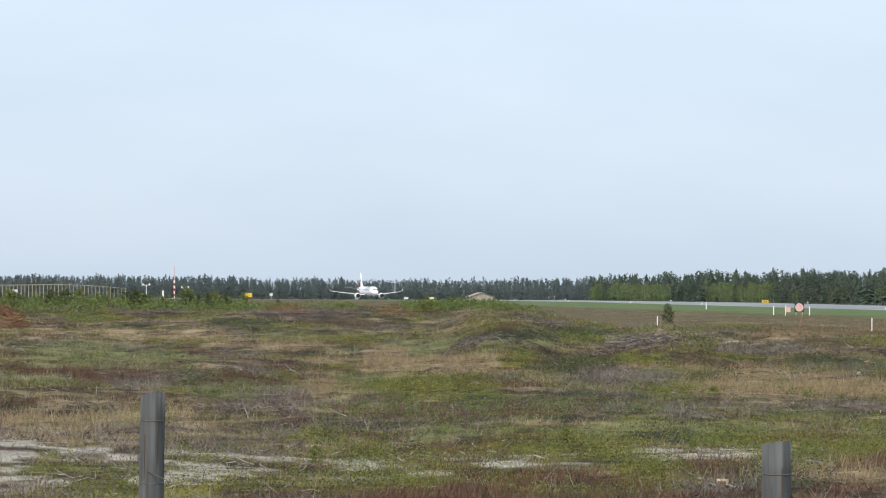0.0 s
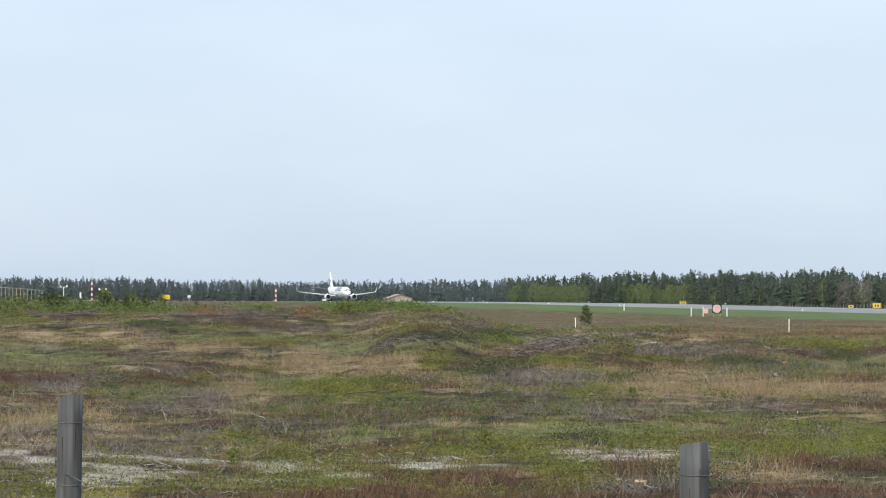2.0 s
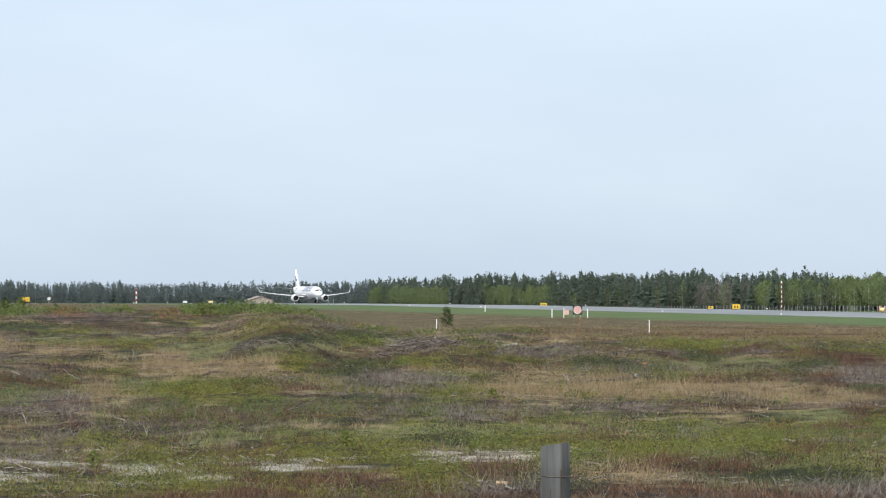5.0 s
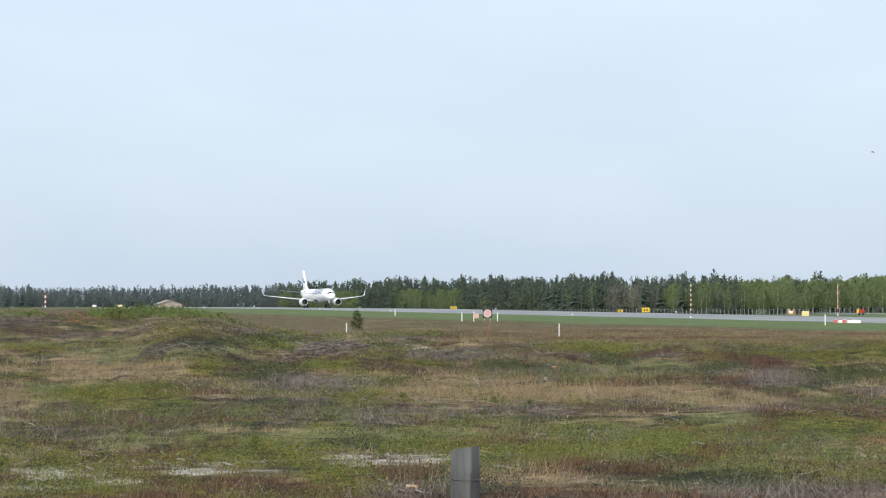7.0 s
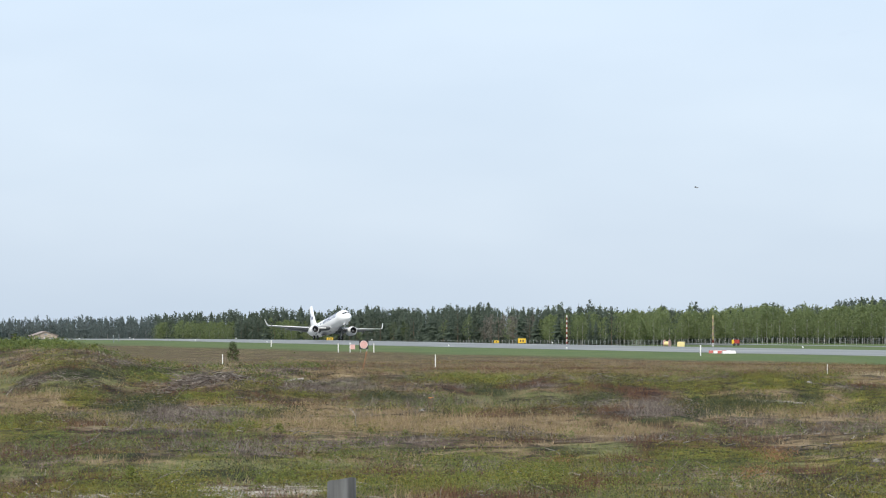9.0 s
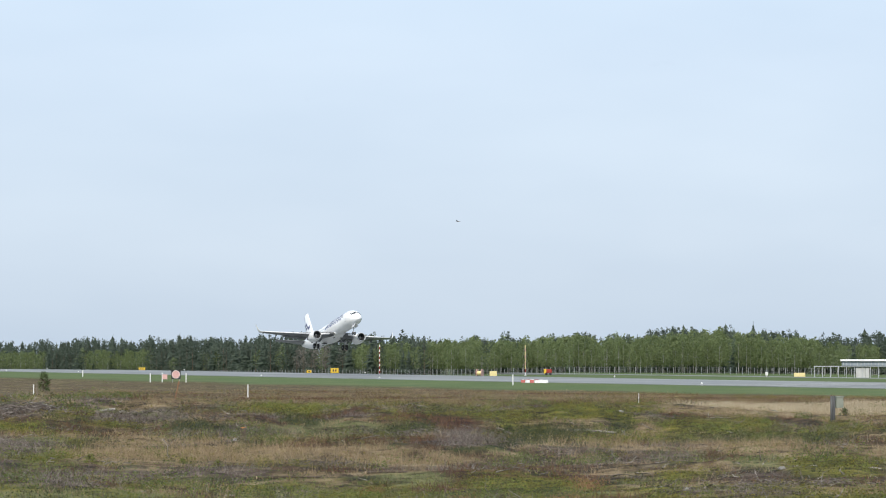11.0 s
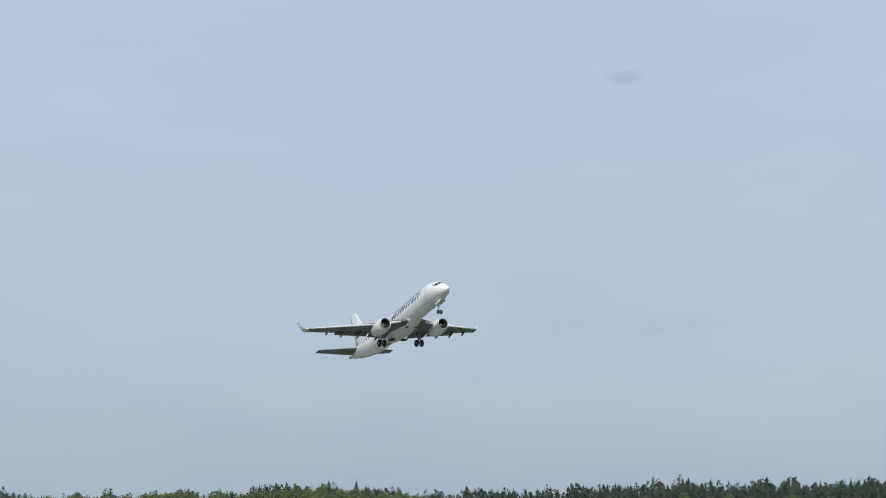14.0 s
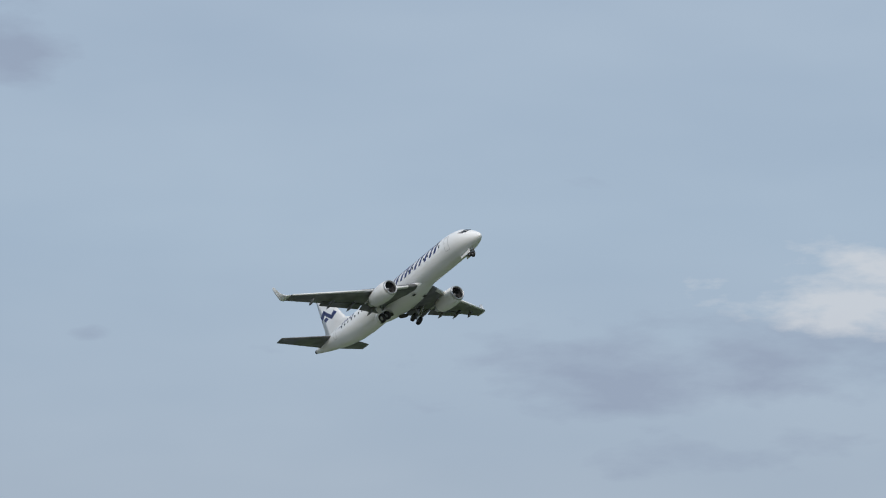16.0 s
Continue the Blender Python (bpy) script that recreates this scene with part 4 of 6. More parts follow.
# ---- plants of the heath
M_STAKE = material("weathered orange stake", [(0.20, 0.10, 0.055), (0.28, 0.15, 0.08)], scale=6, rough=0.8)
M_STRAW = material("dry straw grass", [(0.17, 0.12, 0.066), (0.275, 0.205, 0.118), (0.40, 0.315, 0.195)], scale=1.3, rough=0.8, island=0.32, translucent=0.2)
M_PALEGRASS = material("bleached tall grass", [(0.30, 0.24, 0.15), (0.43, 0.36, 0.245), (0.56, 0.48, 0.35)], scale=0.5, rough=0.8, island=0.5, translucent=0.2)
M_RUST = material("brown dead grass and heather", [(0.060, 0.030, 0.020), (0.105, 0.054, 0.032), (0.165, 0.090, 0.050)], scale=1.3, rough=0.85, island=0.32, translucent=0.1)
M_GRASS = material("fresh green grass", [(0.095, 0.105, 0.042), (0.155, 0.168, 0.070), (0.225, 0.23, 0.115)], scale=1.3, rough=0.7, island=0.32, translucent=0.3)
M_BERRY = material("yellow-green bilberry leaves", [(0.066, 0.064, 0.012), (0.140, 0.130, 0.022), (0.235, 0.20, 0.036)], scale=1.3, rough=0.6, island=0.32, translucent=0.25)
M_LICHEN = material("pale grey lichen", [(0.20, 0.19, 0.165), (0.31, 0.30, 0.265), (0.43, 0.42, 0.37)], scale=2.0, rough=0.95, island=0.6)
M_TWIG = material("grey dead twigs", [(0.07, 0.055, 0.046), (0.14, 0.115, 0.10), (0.27, 0.24, 0.21)], scale=1.3, rough=0.9, island=0.32)
M_RED = material("red-brown dead needles", [(0.15, 0.072, 0.036), (0.23, 0.12, 0.058), (0.31, 0.18, 0.095)], scale=1.0, rough=0.9, island=0.7)


M_LOGBARK = material("weathered grey wood", [(0.16, 0.14, 0.12), (0.30, 0.275, 0.245), (0.44, 0.41, 0.37)], scale=4, rough=0.9, bump=0.4)
M_BRANCH = material("bleached branches", [(0.09, 0.078, 0.066), (0.19, 0.17, 0.15), (0.32, 0.295, 0.265)], scale=1.2, rough=0.9, island=0.7)
M_WILLOW = material("yellow-green shrub leaves", [(0.095, 0.122, 0.022), (0.155, 0.188, 0.032), (0.225, 0.25, 0.05)], scale=1.3, rough=0.6, island=0.32, translucent=0.3)
M_LOWSHRUB = material("green shrub leaves", [(0.055, 0.085, 0.022), (0.10, 0.14, 0.032), (0.17, 0.20, 0.045)], scale=1.3, rough=0.65, island=0.32, translucent=0.25)


M_DARKHEATH = material("dark evergreen heather", [(0.020, 0.027, 0.010), (0.040, 0.051, 0.016), (0.075, 0.085, 0.026)], scale=1.3, rough=0.7, island=0.32, translucent=0.15)


def sow(n, seed, keep, azr=(-8.6, 27.0), dr=(22.5, 560.0)):
    """Places spread over the heath, thinning out with distance, where keep(x, y, d, az) is above chance."""
    rng = np.random.RandomState(seed)
    az = rng.uniform(*azr, n * 4)
    p = rng.uniform(10800.0 / dr[1], 10800.0 / dr[0], n * 4)
    d = 1.8 * 6000 / p
    ok = p < np.interp(az, [-9, 12, 14, 17, 20, 23, 27], [480, 480, 430, 330, 220, 150, 90])
    az, d = az[ok], d[ok]
    x, y = d * np.sin(np.radians(az)), d * np.cos(np.radians(az))
    chance = keep(x, y, d, az)
    if azr[0] > -8.5:
        f, g = (az - azr[0]) / (azr[1] - azr[0]), (d - dr[0]) / (dr[1] - dr[0])
        chance = chance * sstep(0, 0.2, f) * sstep(0, 0.2, 1 - f) * sstep(0, 0.2, g) * sstep(0, 0.2, 1 - g)
    k = chance > rng.uniform(0, 1, len(x))
    u = x * NX + y * NY
    k &= u < 160 + 8 * rng.uniform(-1, 1, len(x))
    x, y, d = x[k][:n], y[k][:n], d[k][:n]
    return x, y, land(x, y), d, rng


def tufts(where, blades, height, spread, width, lean):
    x, y, z, d, rng = where
    n = len(x)
    b = np.stack([x, y, z], -1)[:, None, :] + np.concatenate([rng.normal(0, 1, (n, blades, 2)) * (spread * (1 + d / 150))[:, None, None] if np.ndim(spread) else rng.normal(0, 1, (n, blades, 2)) * spread * (1 + d / 150)[:, None, None], np.full((n, blades, 1), -0.03)], -1)
    h = height * rng.uniform(0.35, 1.2, (n, blades)) * rng.uniform(0.55, 1.25, (n, 1))
    a = rng.uniform(0, 2 * math.pi, (n, blades))
    l = rng.normal(0, 1, (n, blades, 2)) * lean * h[..., None]
    tip = b + np.concatenate([l, h[..., None]], -1)
    w = (width * (0.6 + d / 70))[:, None]
    side = np.stack([np.cos(a) * w, np.sin(a) * w, np.zeros_like(a)], -1)
    return np.stack([b - side, b + side, tip], 2).reshape(-1, 3, 3)


def leaves(where, count, radius, height, size):
    x, y, z, d, rng = where
    n, count = len(x), int(1.15 * count)
    s = rng.uniform(0.45, 1.5, (n, 1))
    r = radius * (1 + d / 120)[:, None] * np.sqrt(rng.uniform(0, 1, (n, count))) * s
    t = rng.uniform(0, 2 * math.pi, (n, count))
    up = height * s * rng.uniform(0.05, 1.0, (n, count)) * (1 - 0.6 * (r / r.max(1, keepdims=True)) ** 2)
    c = np.stack([x[:, None] + r * np.cos(t), y[:, None] + r * np.sin(t), z[:, None] + up], -1)
    k = (0.9 * size * (0.55 + d / 75))[:, None, None] * rng.uniform(0.6, 1.4, (n, count, 1))
    a, b = rng.normal(size=c.shape), rng.normal(size=c.shape)
    a /= np.linalg.norm(a, axis=-1, keepdims=True)
    b /= np.linalg.norm(b, axis=-1, keepdims=True)
    return np.stack([c - a * k, c + a * k * 0.6 + b * k * 0.7, c + a * k * 0.4 - b * k * 0.7], 2).reshape(-1, 3, 3)


def sown(name, n, seed, azr=(-8.6, 24.0), dr=(24.0, 260.0), sharp=1.3):
    """Places where one cover grows, even over the view of the heath."""
    def keep(x, y, d, az):
        w, lawn, far = covers(x, y, land(x, y))
        return w[name] ** sharp * (1 - lawn) * (1 - 0.5 * far)
    a, b = sow(n, seed, keep, azr, dr), sow(n, seed + 500, keep, azr, (55.0, 170.0))
    c = sow(n // 4, seed + 900, keep, (-1.0, 15.0), (64.0, 104.0))
    return (*(np.concatenate(p) for p in zip(a[:4], b[:4], c[:4])), a[4])


def grow():
    def stuff(name, tris, mat, label):
        tagged(tri_object(name, tris, mat), label, "vegetation", kind="stuff")

    def band(az0, az1, d0, d1, n, seed):
        g = np.random.RandomState(seed)
        az, d = g.uniform(az0, az1, n), g.uniform(d0, d1, n)
        x, y = d * np.sin(np.radians(az)), d * np.cos(np.radians(az))
        return x, y, land(x, y), d, g

    stuff("dry_turf", np.concatenate([
        tufts(sown("straw", 6000, 31), 15, 0.10, 0.12, 0.0034, 0.6),
        tufts(sown("straw", 1100, 32, sharp=3.0), 34, 0.22, 0.10, 0.0026, 0.35),
        tufts(sown("soil", 900, 33), 12, 0.10, 0.12, 0.0034, 0.6),
        tufts(sown("green", 1500, 30), 14, 0.15, 0.13, 0.003, 0.5),
        tufts(sow(3000, 63, lambda x, y, d, az: sstep(-0.1, 0.3, fbm(x, y, 64, 7.0)), (1, 24), (140, 460)), 22, 0.22, 0.3, 0.003, 0.5)]), M_STRAW, "dry straw-coloured grass in tufts over the heath")
    stuff("pale_grass", tufts(sow(4600, 61, lambda x, y, d, az: sstep(-0.2, 0.3, fbm(x, y, 62, 12.0)), (14.0, 24), (118, 172)), 44, 0.32, 0.2, 0.004, 0.3), M_PALEGRASS, "tall bleached grass in a pale band beyond the heath")
    stuff("dead_heather", np.concatenate([
        tufts(sown("rust", 5200, 34), 20, 0.15, 0.10, 0.0042, 0.45),
        tufts(sown("soil", 5200, 35), 14, 0.09, 0.12, 0.0060, 0.8),
        tufts(sow(3000, 129, lambda x, y, d, az: sstep(-0.1, 0.3, fbm(x, y, 130, 9.0)), (1, 24), (140, 420)), 22, 0.20, 0.3, 0.004, 0.5)]), M_RUST, "red-brown heather and dead grass")
    stuff("green_grass", np.concatenate([
        tufts(sown("green", 6000, 36), 15, 0.10, 0.11, 0.0040, 0.5)]), M_GRASS, "patches of fresh grey-green grass")
    stuff("bilberry", np.concatenate([
        leaves(sown("berry", 5500, 38), 26, 0.14, 0.15, 0.0120),
        leaves(sow(2600, 65, lambda x, y, d, az: sstep(0.0, 0.35, fbm(x, y, 66, 6.0)), (1, 24), (120, 400)), 26, 0.3, 0.26, 0.010),
        leaves(sown("dark", 1200, 39), 20, 0.16, 0.14, 0.0125),
        leaves(sown("straw", 500, 40, sharp=1.0), 30, 0.16, 0.16, 0.0125)]), M_BERRY, "low yellow-green bilberry and lingonberry shrubs")
    stuff("bright_shrubs", np.concatenate([leaves(sown("berry", 1150, 41, sharp=2.5), 70, 0.15, 0.24, 0.0100), leaves(sow(380, 207, lambda x, y, d, az: sstep(0.2, 0.5, fbm(x, y, 208, 1.8)) * (1 - 0.7 * sandy(d, az)), (-8.4, 15), (27, 42)), 130, 0.15, 0.27, 0.0090)]), M_WILLOW, "bright yellow-green dwarf shrubs in clumps")
    stuff("heath_bushes", np.concatenate([
        leaves(sow(420, 201, lambda x, y, d, az: sstep(0.0, 0.5, fbm(x, y, 202, 4.0)) * (1 - sandy(d, az)), (-8.6, 24), (36, 170)), 150, 0.20, 0.34, 0.012),
        leaves(sow(300, 203, lambda x, y, d, az: sstep(0.1, 0.5, fbm(x, y, 204, 2.0)) * (1 - sandy(d, az)), (-8.4, 15), (27, 44)), 120, 0.17, 0.24, 0.0095)]), M_LOWSHRUB, "small dark-based green bushes scattered over the heath")
    rng = np.random.RandomState(77)
    px, py, pz, pd, _ = sow(800, 205, lambda x, y, d, az: 0.1 + 0.9 * sstep(0.1, 0.4, fbm(x, y, 206, 3.5)), (-8.6, 24), (27, 170))
    stuff("dead_branches", np.concatenate([stick_tris(rng, lambda g, q=q: (px[q], py[q], pz[q] + 0.03), 0.14 + pd[q] / 220, 0.005 + pd[q] / 7500, (-6, 26), 1, 0.35) for q in range(len(px))]), M_BRANCH, "bleached grey branches strewn over the heath")
    stuff("dark_heather", np.concatenate([
        leaves(sown("dark", 3600, 42), 34, 0.20, 0.24, 0.012),
        leaves(sown("berry", 1100, 43, sharp=1.0), 30, 0.15, 0.12, 0.012)]), M_DARKHEATH, "dark green heather and crowberry hummocks")
    stuff("orange_heather", np.concatenate([
        leaves(band(12.80, 13.06, 43.5, 46.5, 26, 150), 60, 0.16, 0.18, 0.010),
        leaves(band(9.15, 9.45, 43.0, 45.5, 14, 151), 50, 0.14, 0.12, 0.010),
        leaves(band(12.35, 12.75, 38.5, 40.5, 20, 152), 60, 0.15, 0.12, 0.010),
        leaves(band(10.7, 11.0, 40.5, 42.5, 12, 153), 50, 0.14, 0.12, 0.010)]), M_RED, "orange-brown dead juniper and heather in small patches")
    stuff("lichen", leaves(sown("sand", 2200, 44), 34, 0.12, 0.06, 0.009), M_LICHEN, "pale grey reindeer lichen on sand")
    stuff("low_shrubs", np.concatenate([leaves(band(-8.6, -3.3, 122, 172, 620, 51), 60, 0.26, 0.50, 0.022), leaves(band(-3.4, -1.5, 128, 165, 90, 52), 40, 0.22, 0.28, 0.024), leaves(band(-0.7, 1.9, 122, 150, 260, 53), 60, 0.2, 0.36, 0.020), leaves(band(2.0, 5.2, 84, 96, 90, 54), 40, 0.2, 0.14, 0.020)]), M_LOWSHRUB, "low green shrubs along the crest of the heath")
    stuff("twig_litter", np.concatenate([
        tufts(sown("twig", 6500, 45), 14, 0.10, 0.15, 0.0038, 1.4),
        tufts(sown("twig", 2200, 46, sharp=2.5), 20, 0.24, 0.16, 0.0030, 0.7),
        tufts(sown("sand", 900, 47), 10, 0.05, 0.16, 0.0036, 2.0)]), M_TWIG, "grey dead twigs strewn over the heath")


def sight(az, el):
    """The ground seen from the eye in a direction (degrees): x, y, z and distance."""
    d = np.concatenate([np.arange(20, 400, 0.5), np.arange(400, 1500, 3.0)])
    x, y = d * math.sin(radians(az)), d * math.cos(radians(az))
    z = land(x, y)
    e = np.degrees(np.arctan2(z - EYE, d))
    i = int(np.argmax(e >= el))
    return float(x[i]), float(y[i]), float(z[i]), float(d[i])


def stick_tris(rng, base, length, r, tilt, n=1, kink=0.25):
    """Bent tapering sticks of three sides."""
    out = []
    for _ in range(n):
        a, t = rng.uniform(0, 2 * math.pi), radians(rng.uniform(*tilt))
        d = np.array([math.cos(a) * math.cos(t), math.sin(a) * math.cos(t), math.sin(t)])
        p, l, w = np.array(base(rng), dtype=float), length * rng.uniform(0.4, 1.2), r * rng.uniform(0.5, 1.3)
        for seg in range(3):
            q = p + d * l / 3
            s = np.cross(d, (0.3, 0.2, 1.0))
            s /= np.linalg.norm(s)
            u = np.cross(s, d)
            w2 = w * 0.66
            ring = [s, -0.5 * s + 0.87 * u, -0.5 * s - 0.87 * u]
            for i in range(3):
                c, e = ring[i], ring[(i + 1) % 3]
                out += [(p + c * w, p + e * w, q + e * w2), (p + c * w, q + e * w2, q + c * w2)]
            p, w = q, w2
            d = d + rng.normal(0, kink, 3)
            d /= np.linalg.norm(d)
    return np.array(out)


def brush_pile(az, el, wide, n, length, r, mat, label, high=0.3, name="brush_pile", deep=None):
    x, y, z, d = sight(az, el)
    rng = np.random.RandomState(int(az * 100 + 1000))
    deep = deep or wide * 0.7

    def base(g):
        px, py = g.normal(0, wide / 2.4), g.normal(0, deep / 2.4)
        h = 0.6 * high * max(0.0, 1 - (px / wide) ** 2 - (py / deep) ** 2)
        return px, py, float(land(x + px, y + py)) - z - 0.05 + g.uniform(0, 1) * h
    ob = tri_object(name, stick_tris(rng, base, length * 0.42, r * 0.42, (-8, 16), n * 4), mat)
    ob.matrix_basis = pose(x, y, z)
    return tagged(ob, label, "brush pile", kind="stuff")


for az, el, wide, n, length, r, high in ((3.45, -0.93, 1.8, 90, 1.5, 0.028, 0.45), (2.9, -1.12, 1.2, 30, 1.4, 0.025, 0.2), (1.9, -0.72, 1.6, 60, 1.2, 0.024, 0.4), (0.75, -0.94, 1.5, 60, 0.9, 0.02, 0.3), (5.6, -1.02, 1.6, 90, 0.7, 0.02, 0.3), (6.7, -1.12, 1.0, 50, 0.7, 0.02, 0.3),
                                         (-3.1, -2.10, 1.1, 70, 0.9, 0.014, 0.2), (-6.0, -2.05, 1.0, 50, 0.8, 0.014, 0.15), (-4.5, -1.62, 1.4, 60, 0.9, 0.016, 0.3), (-6.4, -0.42, 1.5, 40, 1.0, 0.03, 0.4), (-1.7, -3.35, 0.35, 40, 0.55, 0.007, 0.1), (-2.4, -2.62, 0.4, 30, 0.4, 0.008, 0.15),
                                         (12.9, -1.33, 1.1, 30, 1.1, 0.02, 0.2), (15.9, -2.2, 1.0, 60, 0.7, 0.016, 0.2), (16.9, -2.25, 0.8, 50, 0.6, 0.016, 0.2), (10.1, -1.4, 1.2, 40, 0.9, 0.02, 0.3), (14.0, -1.05, 1.0, 30, 0.9, 0.02, 0.2), (8.6, -1.9, 1.0, 40, 0.8, 0.016, 0.2), (4.2, -1.3, 0.9, 30, 1.0, 0.018, 0.15)):
    brush_pile(az, el, wide, n, length, r, M_TWIG, "tangled heap of grey dead branches lying on heather", high)
for az, el, wide, n in ((-7.45, -0.55, 0.9, 200), (-7.2, -0.72, 0.7, 120), (-2.6, -0.45, 1.0, 60), (-0.9, -0.5, 0.8, 40)):
    brush_pile(az, el, wide, n, 0.5, 0.03, M_RED, "heap of red-brown dead conifer branches", 0.7, "dead_branch_heap")


def log(az, el, length, r, turn, tilt=3, mat=None, label="weathered grey fallen log lying on the heath"):
    x, y, z, d = sight(az, el)
    rng = np.random.RandomState(int(az * 77 + 900))
    e = thing("log", pose(x, y, z + r * 0.7, 0, -tilt, turn), label, "log", "logs on the heath")
    rings = []
    for i in range(9):
        f = i / 8
        rr = r * (1 - 0.35 * f) * rng.uniform(0.9, 1.1)
        rings.append([Vector((length * (f - 0.5), rr * math.cos(a) + 0.15 * r * math.sin(5 * f), rr * math.sin(a) + 0.4 * r * math.sin(3 * f))) for a in [2 * math.pi * k / 9 for k in range(9)]])
    part("stem", loft(bmesh.new(), rings), mat or M_LOGBARK, e, smooth=True)
    for _ in range(4):
        tri_object("branch_stub", stick_tris(rng, lambda g: (g.uniform(-0.3, 0.4) * length, 0, r * 0.4), length * 0.25, r * 0.3, (20, 70)), M_TWIG, e)
    bm = bmesh.new()
    tube(bm, (-length / 2 - 0.01, 0, 0), (-length / 2 + 0.02, 0, 0), r * 0.94, r * 0.94, 9)
    part("cut_end", bm, M_CUT, e, "pale sawn end")
    return e


M_CUT = material("pale sawn wood", [(0.42, 0.30, 0.18), (0.58, 0.45, 0.30)], scale=6, rough=0.8)
M_ORANGE = material("fresh orange cut wood", [(0.42, 0.18, 0.06), (0.55, 0.28, 0.11)], scale=7, rough=0.8)
M_DARKLOG = material("dark damp wood", [(0.06, 0.045, 0.035), (0.11, 0.085, 0.065)], scale=5, rough=0.9, bump=0.3)
log(3.35, -0.92, 1.5, 0.045, 12, 6)
log(4.75, -0.98, 0.75, 0.04, 14, 8, label="grey fallen log with a pale broken end")
log(2.3, -2.02, 0.95, 0.022, -8, 0, M_DARKLOG, "thin dark fallen branch among dry grass")
log(7.9, -2.12, 0.9, 0.022, -6, 0, M_DARKLOG, "thin dark fallen branch among dry grass")
log(9.55, -2.05, 0.6, 0.02, -4, 0, M_DARKLOG, "thin dark fallen branch among dry grass")
log(13.0, -1.33, 1.1, 0.03, -10, -3)
log(-2.9, -2.1, 0.7, 0.03, 6, 0, M_DARKLOG, "thin dark fallen branch among dry grass")


def stump(az, el, r, h, mat, label):
    x, y, z, d = sight(az, el)
    e = thing("tree_stump", pose(x, y, z - 0.05, 4, -3, az * 40), label, "tree stump", "stumps on the heath")
    rng = np.random.RandomState(int(abs(az) * 31))
    rings = []
    for f, k in ((0, 1.5), (0.25, 1.15), (0.6, 1.0), (1.0, 0.96)):
        rings.append([Vector((r * k * (1 + 0.12 * math.sin(3 * a + az)) * math.cos(a), r * k * (1 + 0.12 * math.sin(3 * a + az)) * math.sin(a), h * f)) for a in [2 * math.pi * i / 14 for i in range(14)]])
    part("bole", loft(bmesh.new(), rings), M_DARKLOG, e, "dark bark", True)
    bm = bmesh.new()
    tube(bm, (0, 0, h - 0.01), (0, 0, h + 0.02), r * 0.9, r * 0.88, 14)
    part("cut_face", bm, mat, e, "sawn face")
    tri_object("root", stick_tris(rng, lambda g: (0, 0, 0.08), r * 3, r * 0.25, (-18, 8), 5), M_LOGBARK, e)


stump(7.15, -1.40, 0.06, 0.24, M_ORANGE, "splintered stump with a fresh orange cut among grey roots")
stump(4.72, -3.42, 0.055, 0.10, M_CUT, "small sawn stump with a pale cut face")
stump(-2.45, -2.78, 0.08, 0.11, M_DARKLOG, "grey weathered stump on pale lichen")
stump(1.0, -2.9, 0.055, 0.08, M_DARKLOG, "grey weathered stump on pale lichen")
stump(-0.1, -2.95, 0.05, 0.07, M_DARKLOG, "grey weathered stump on pale lichen")

# pale stones
M_STONE = material("pale granite", [(0.17, 0.165, 0.155), (0.27, 0.26, 0.245)], scale=5, rough=0.9, bump=0.3)


def stone(az, el, r):
    x, y, z, d = sight(az, el)
    rng = np.random.RandomState(int(abs(az) * 53 + r * 100))
    bm = bmesh.new()
    bmesh.ops.create_icosphere(bm, subdivisions=2, radius=r)
    for v in bm.verts:
        v.co *= rng.uniform(0.85, 1.1)
        v.co.z *= 0.6
    me = bpy.data.meshes.new("stone")
    bm.to_mesh(me)
    bm.free()
    me.materials.append(M_STONE)
    ob = new("stone", me)
    ob.matrix_basis = pose(x, y, z + r * 0.05, 0, 0, az * 50)
    tagged(ob, "pale grey granite stone half sunk in heather", "stone", "stones on the heath")


for az, el, r in ((0.55, -1.66, 0.07), (0.75, -1.62, 0.05), (7.0, -1.46, 0.07), (-6.2, -0.45, 0.13), (13.5, -0.98, 0.08), (5.1, -1.0, 0.08), (-4.8, -1.7, 0.07), (16.2, -2.0, 0.06), (14.6, -2.3, 0.05)):
    stone(az, el, r)


# ---- young pines and shrubs along the crest
def sapling_forms():
    out = []
    for k in range(4):
        rng = np.random.RandomState(60 + k)
        tris = []
        for i in range(15):
            f = 0.12 + 0.85 * i / 14
            rad = 0.42 * (1.05 - f) * rng.uniform(0.7, 1.2) + 0.05
            for j in range(3):
                a = rng.uniform(0, 6.28)
                tris.append(clump_tris((rad * 0.75 * math.cos(a), rad * 0.75 * math.sin(a), f), 0.14, 9, 0.055, rng, 1.3))
        out.append(np.concatenate(tris))
    return out


M_SAPLING = material("young pine needles", [(0.035, 0.06, 0.018), (0.062, 0.092, 0.024), (0.10, 0.125, 0.035)], scale=1.5, rough=0.7, island=0.5, objects=0.0, translucent=0.2)


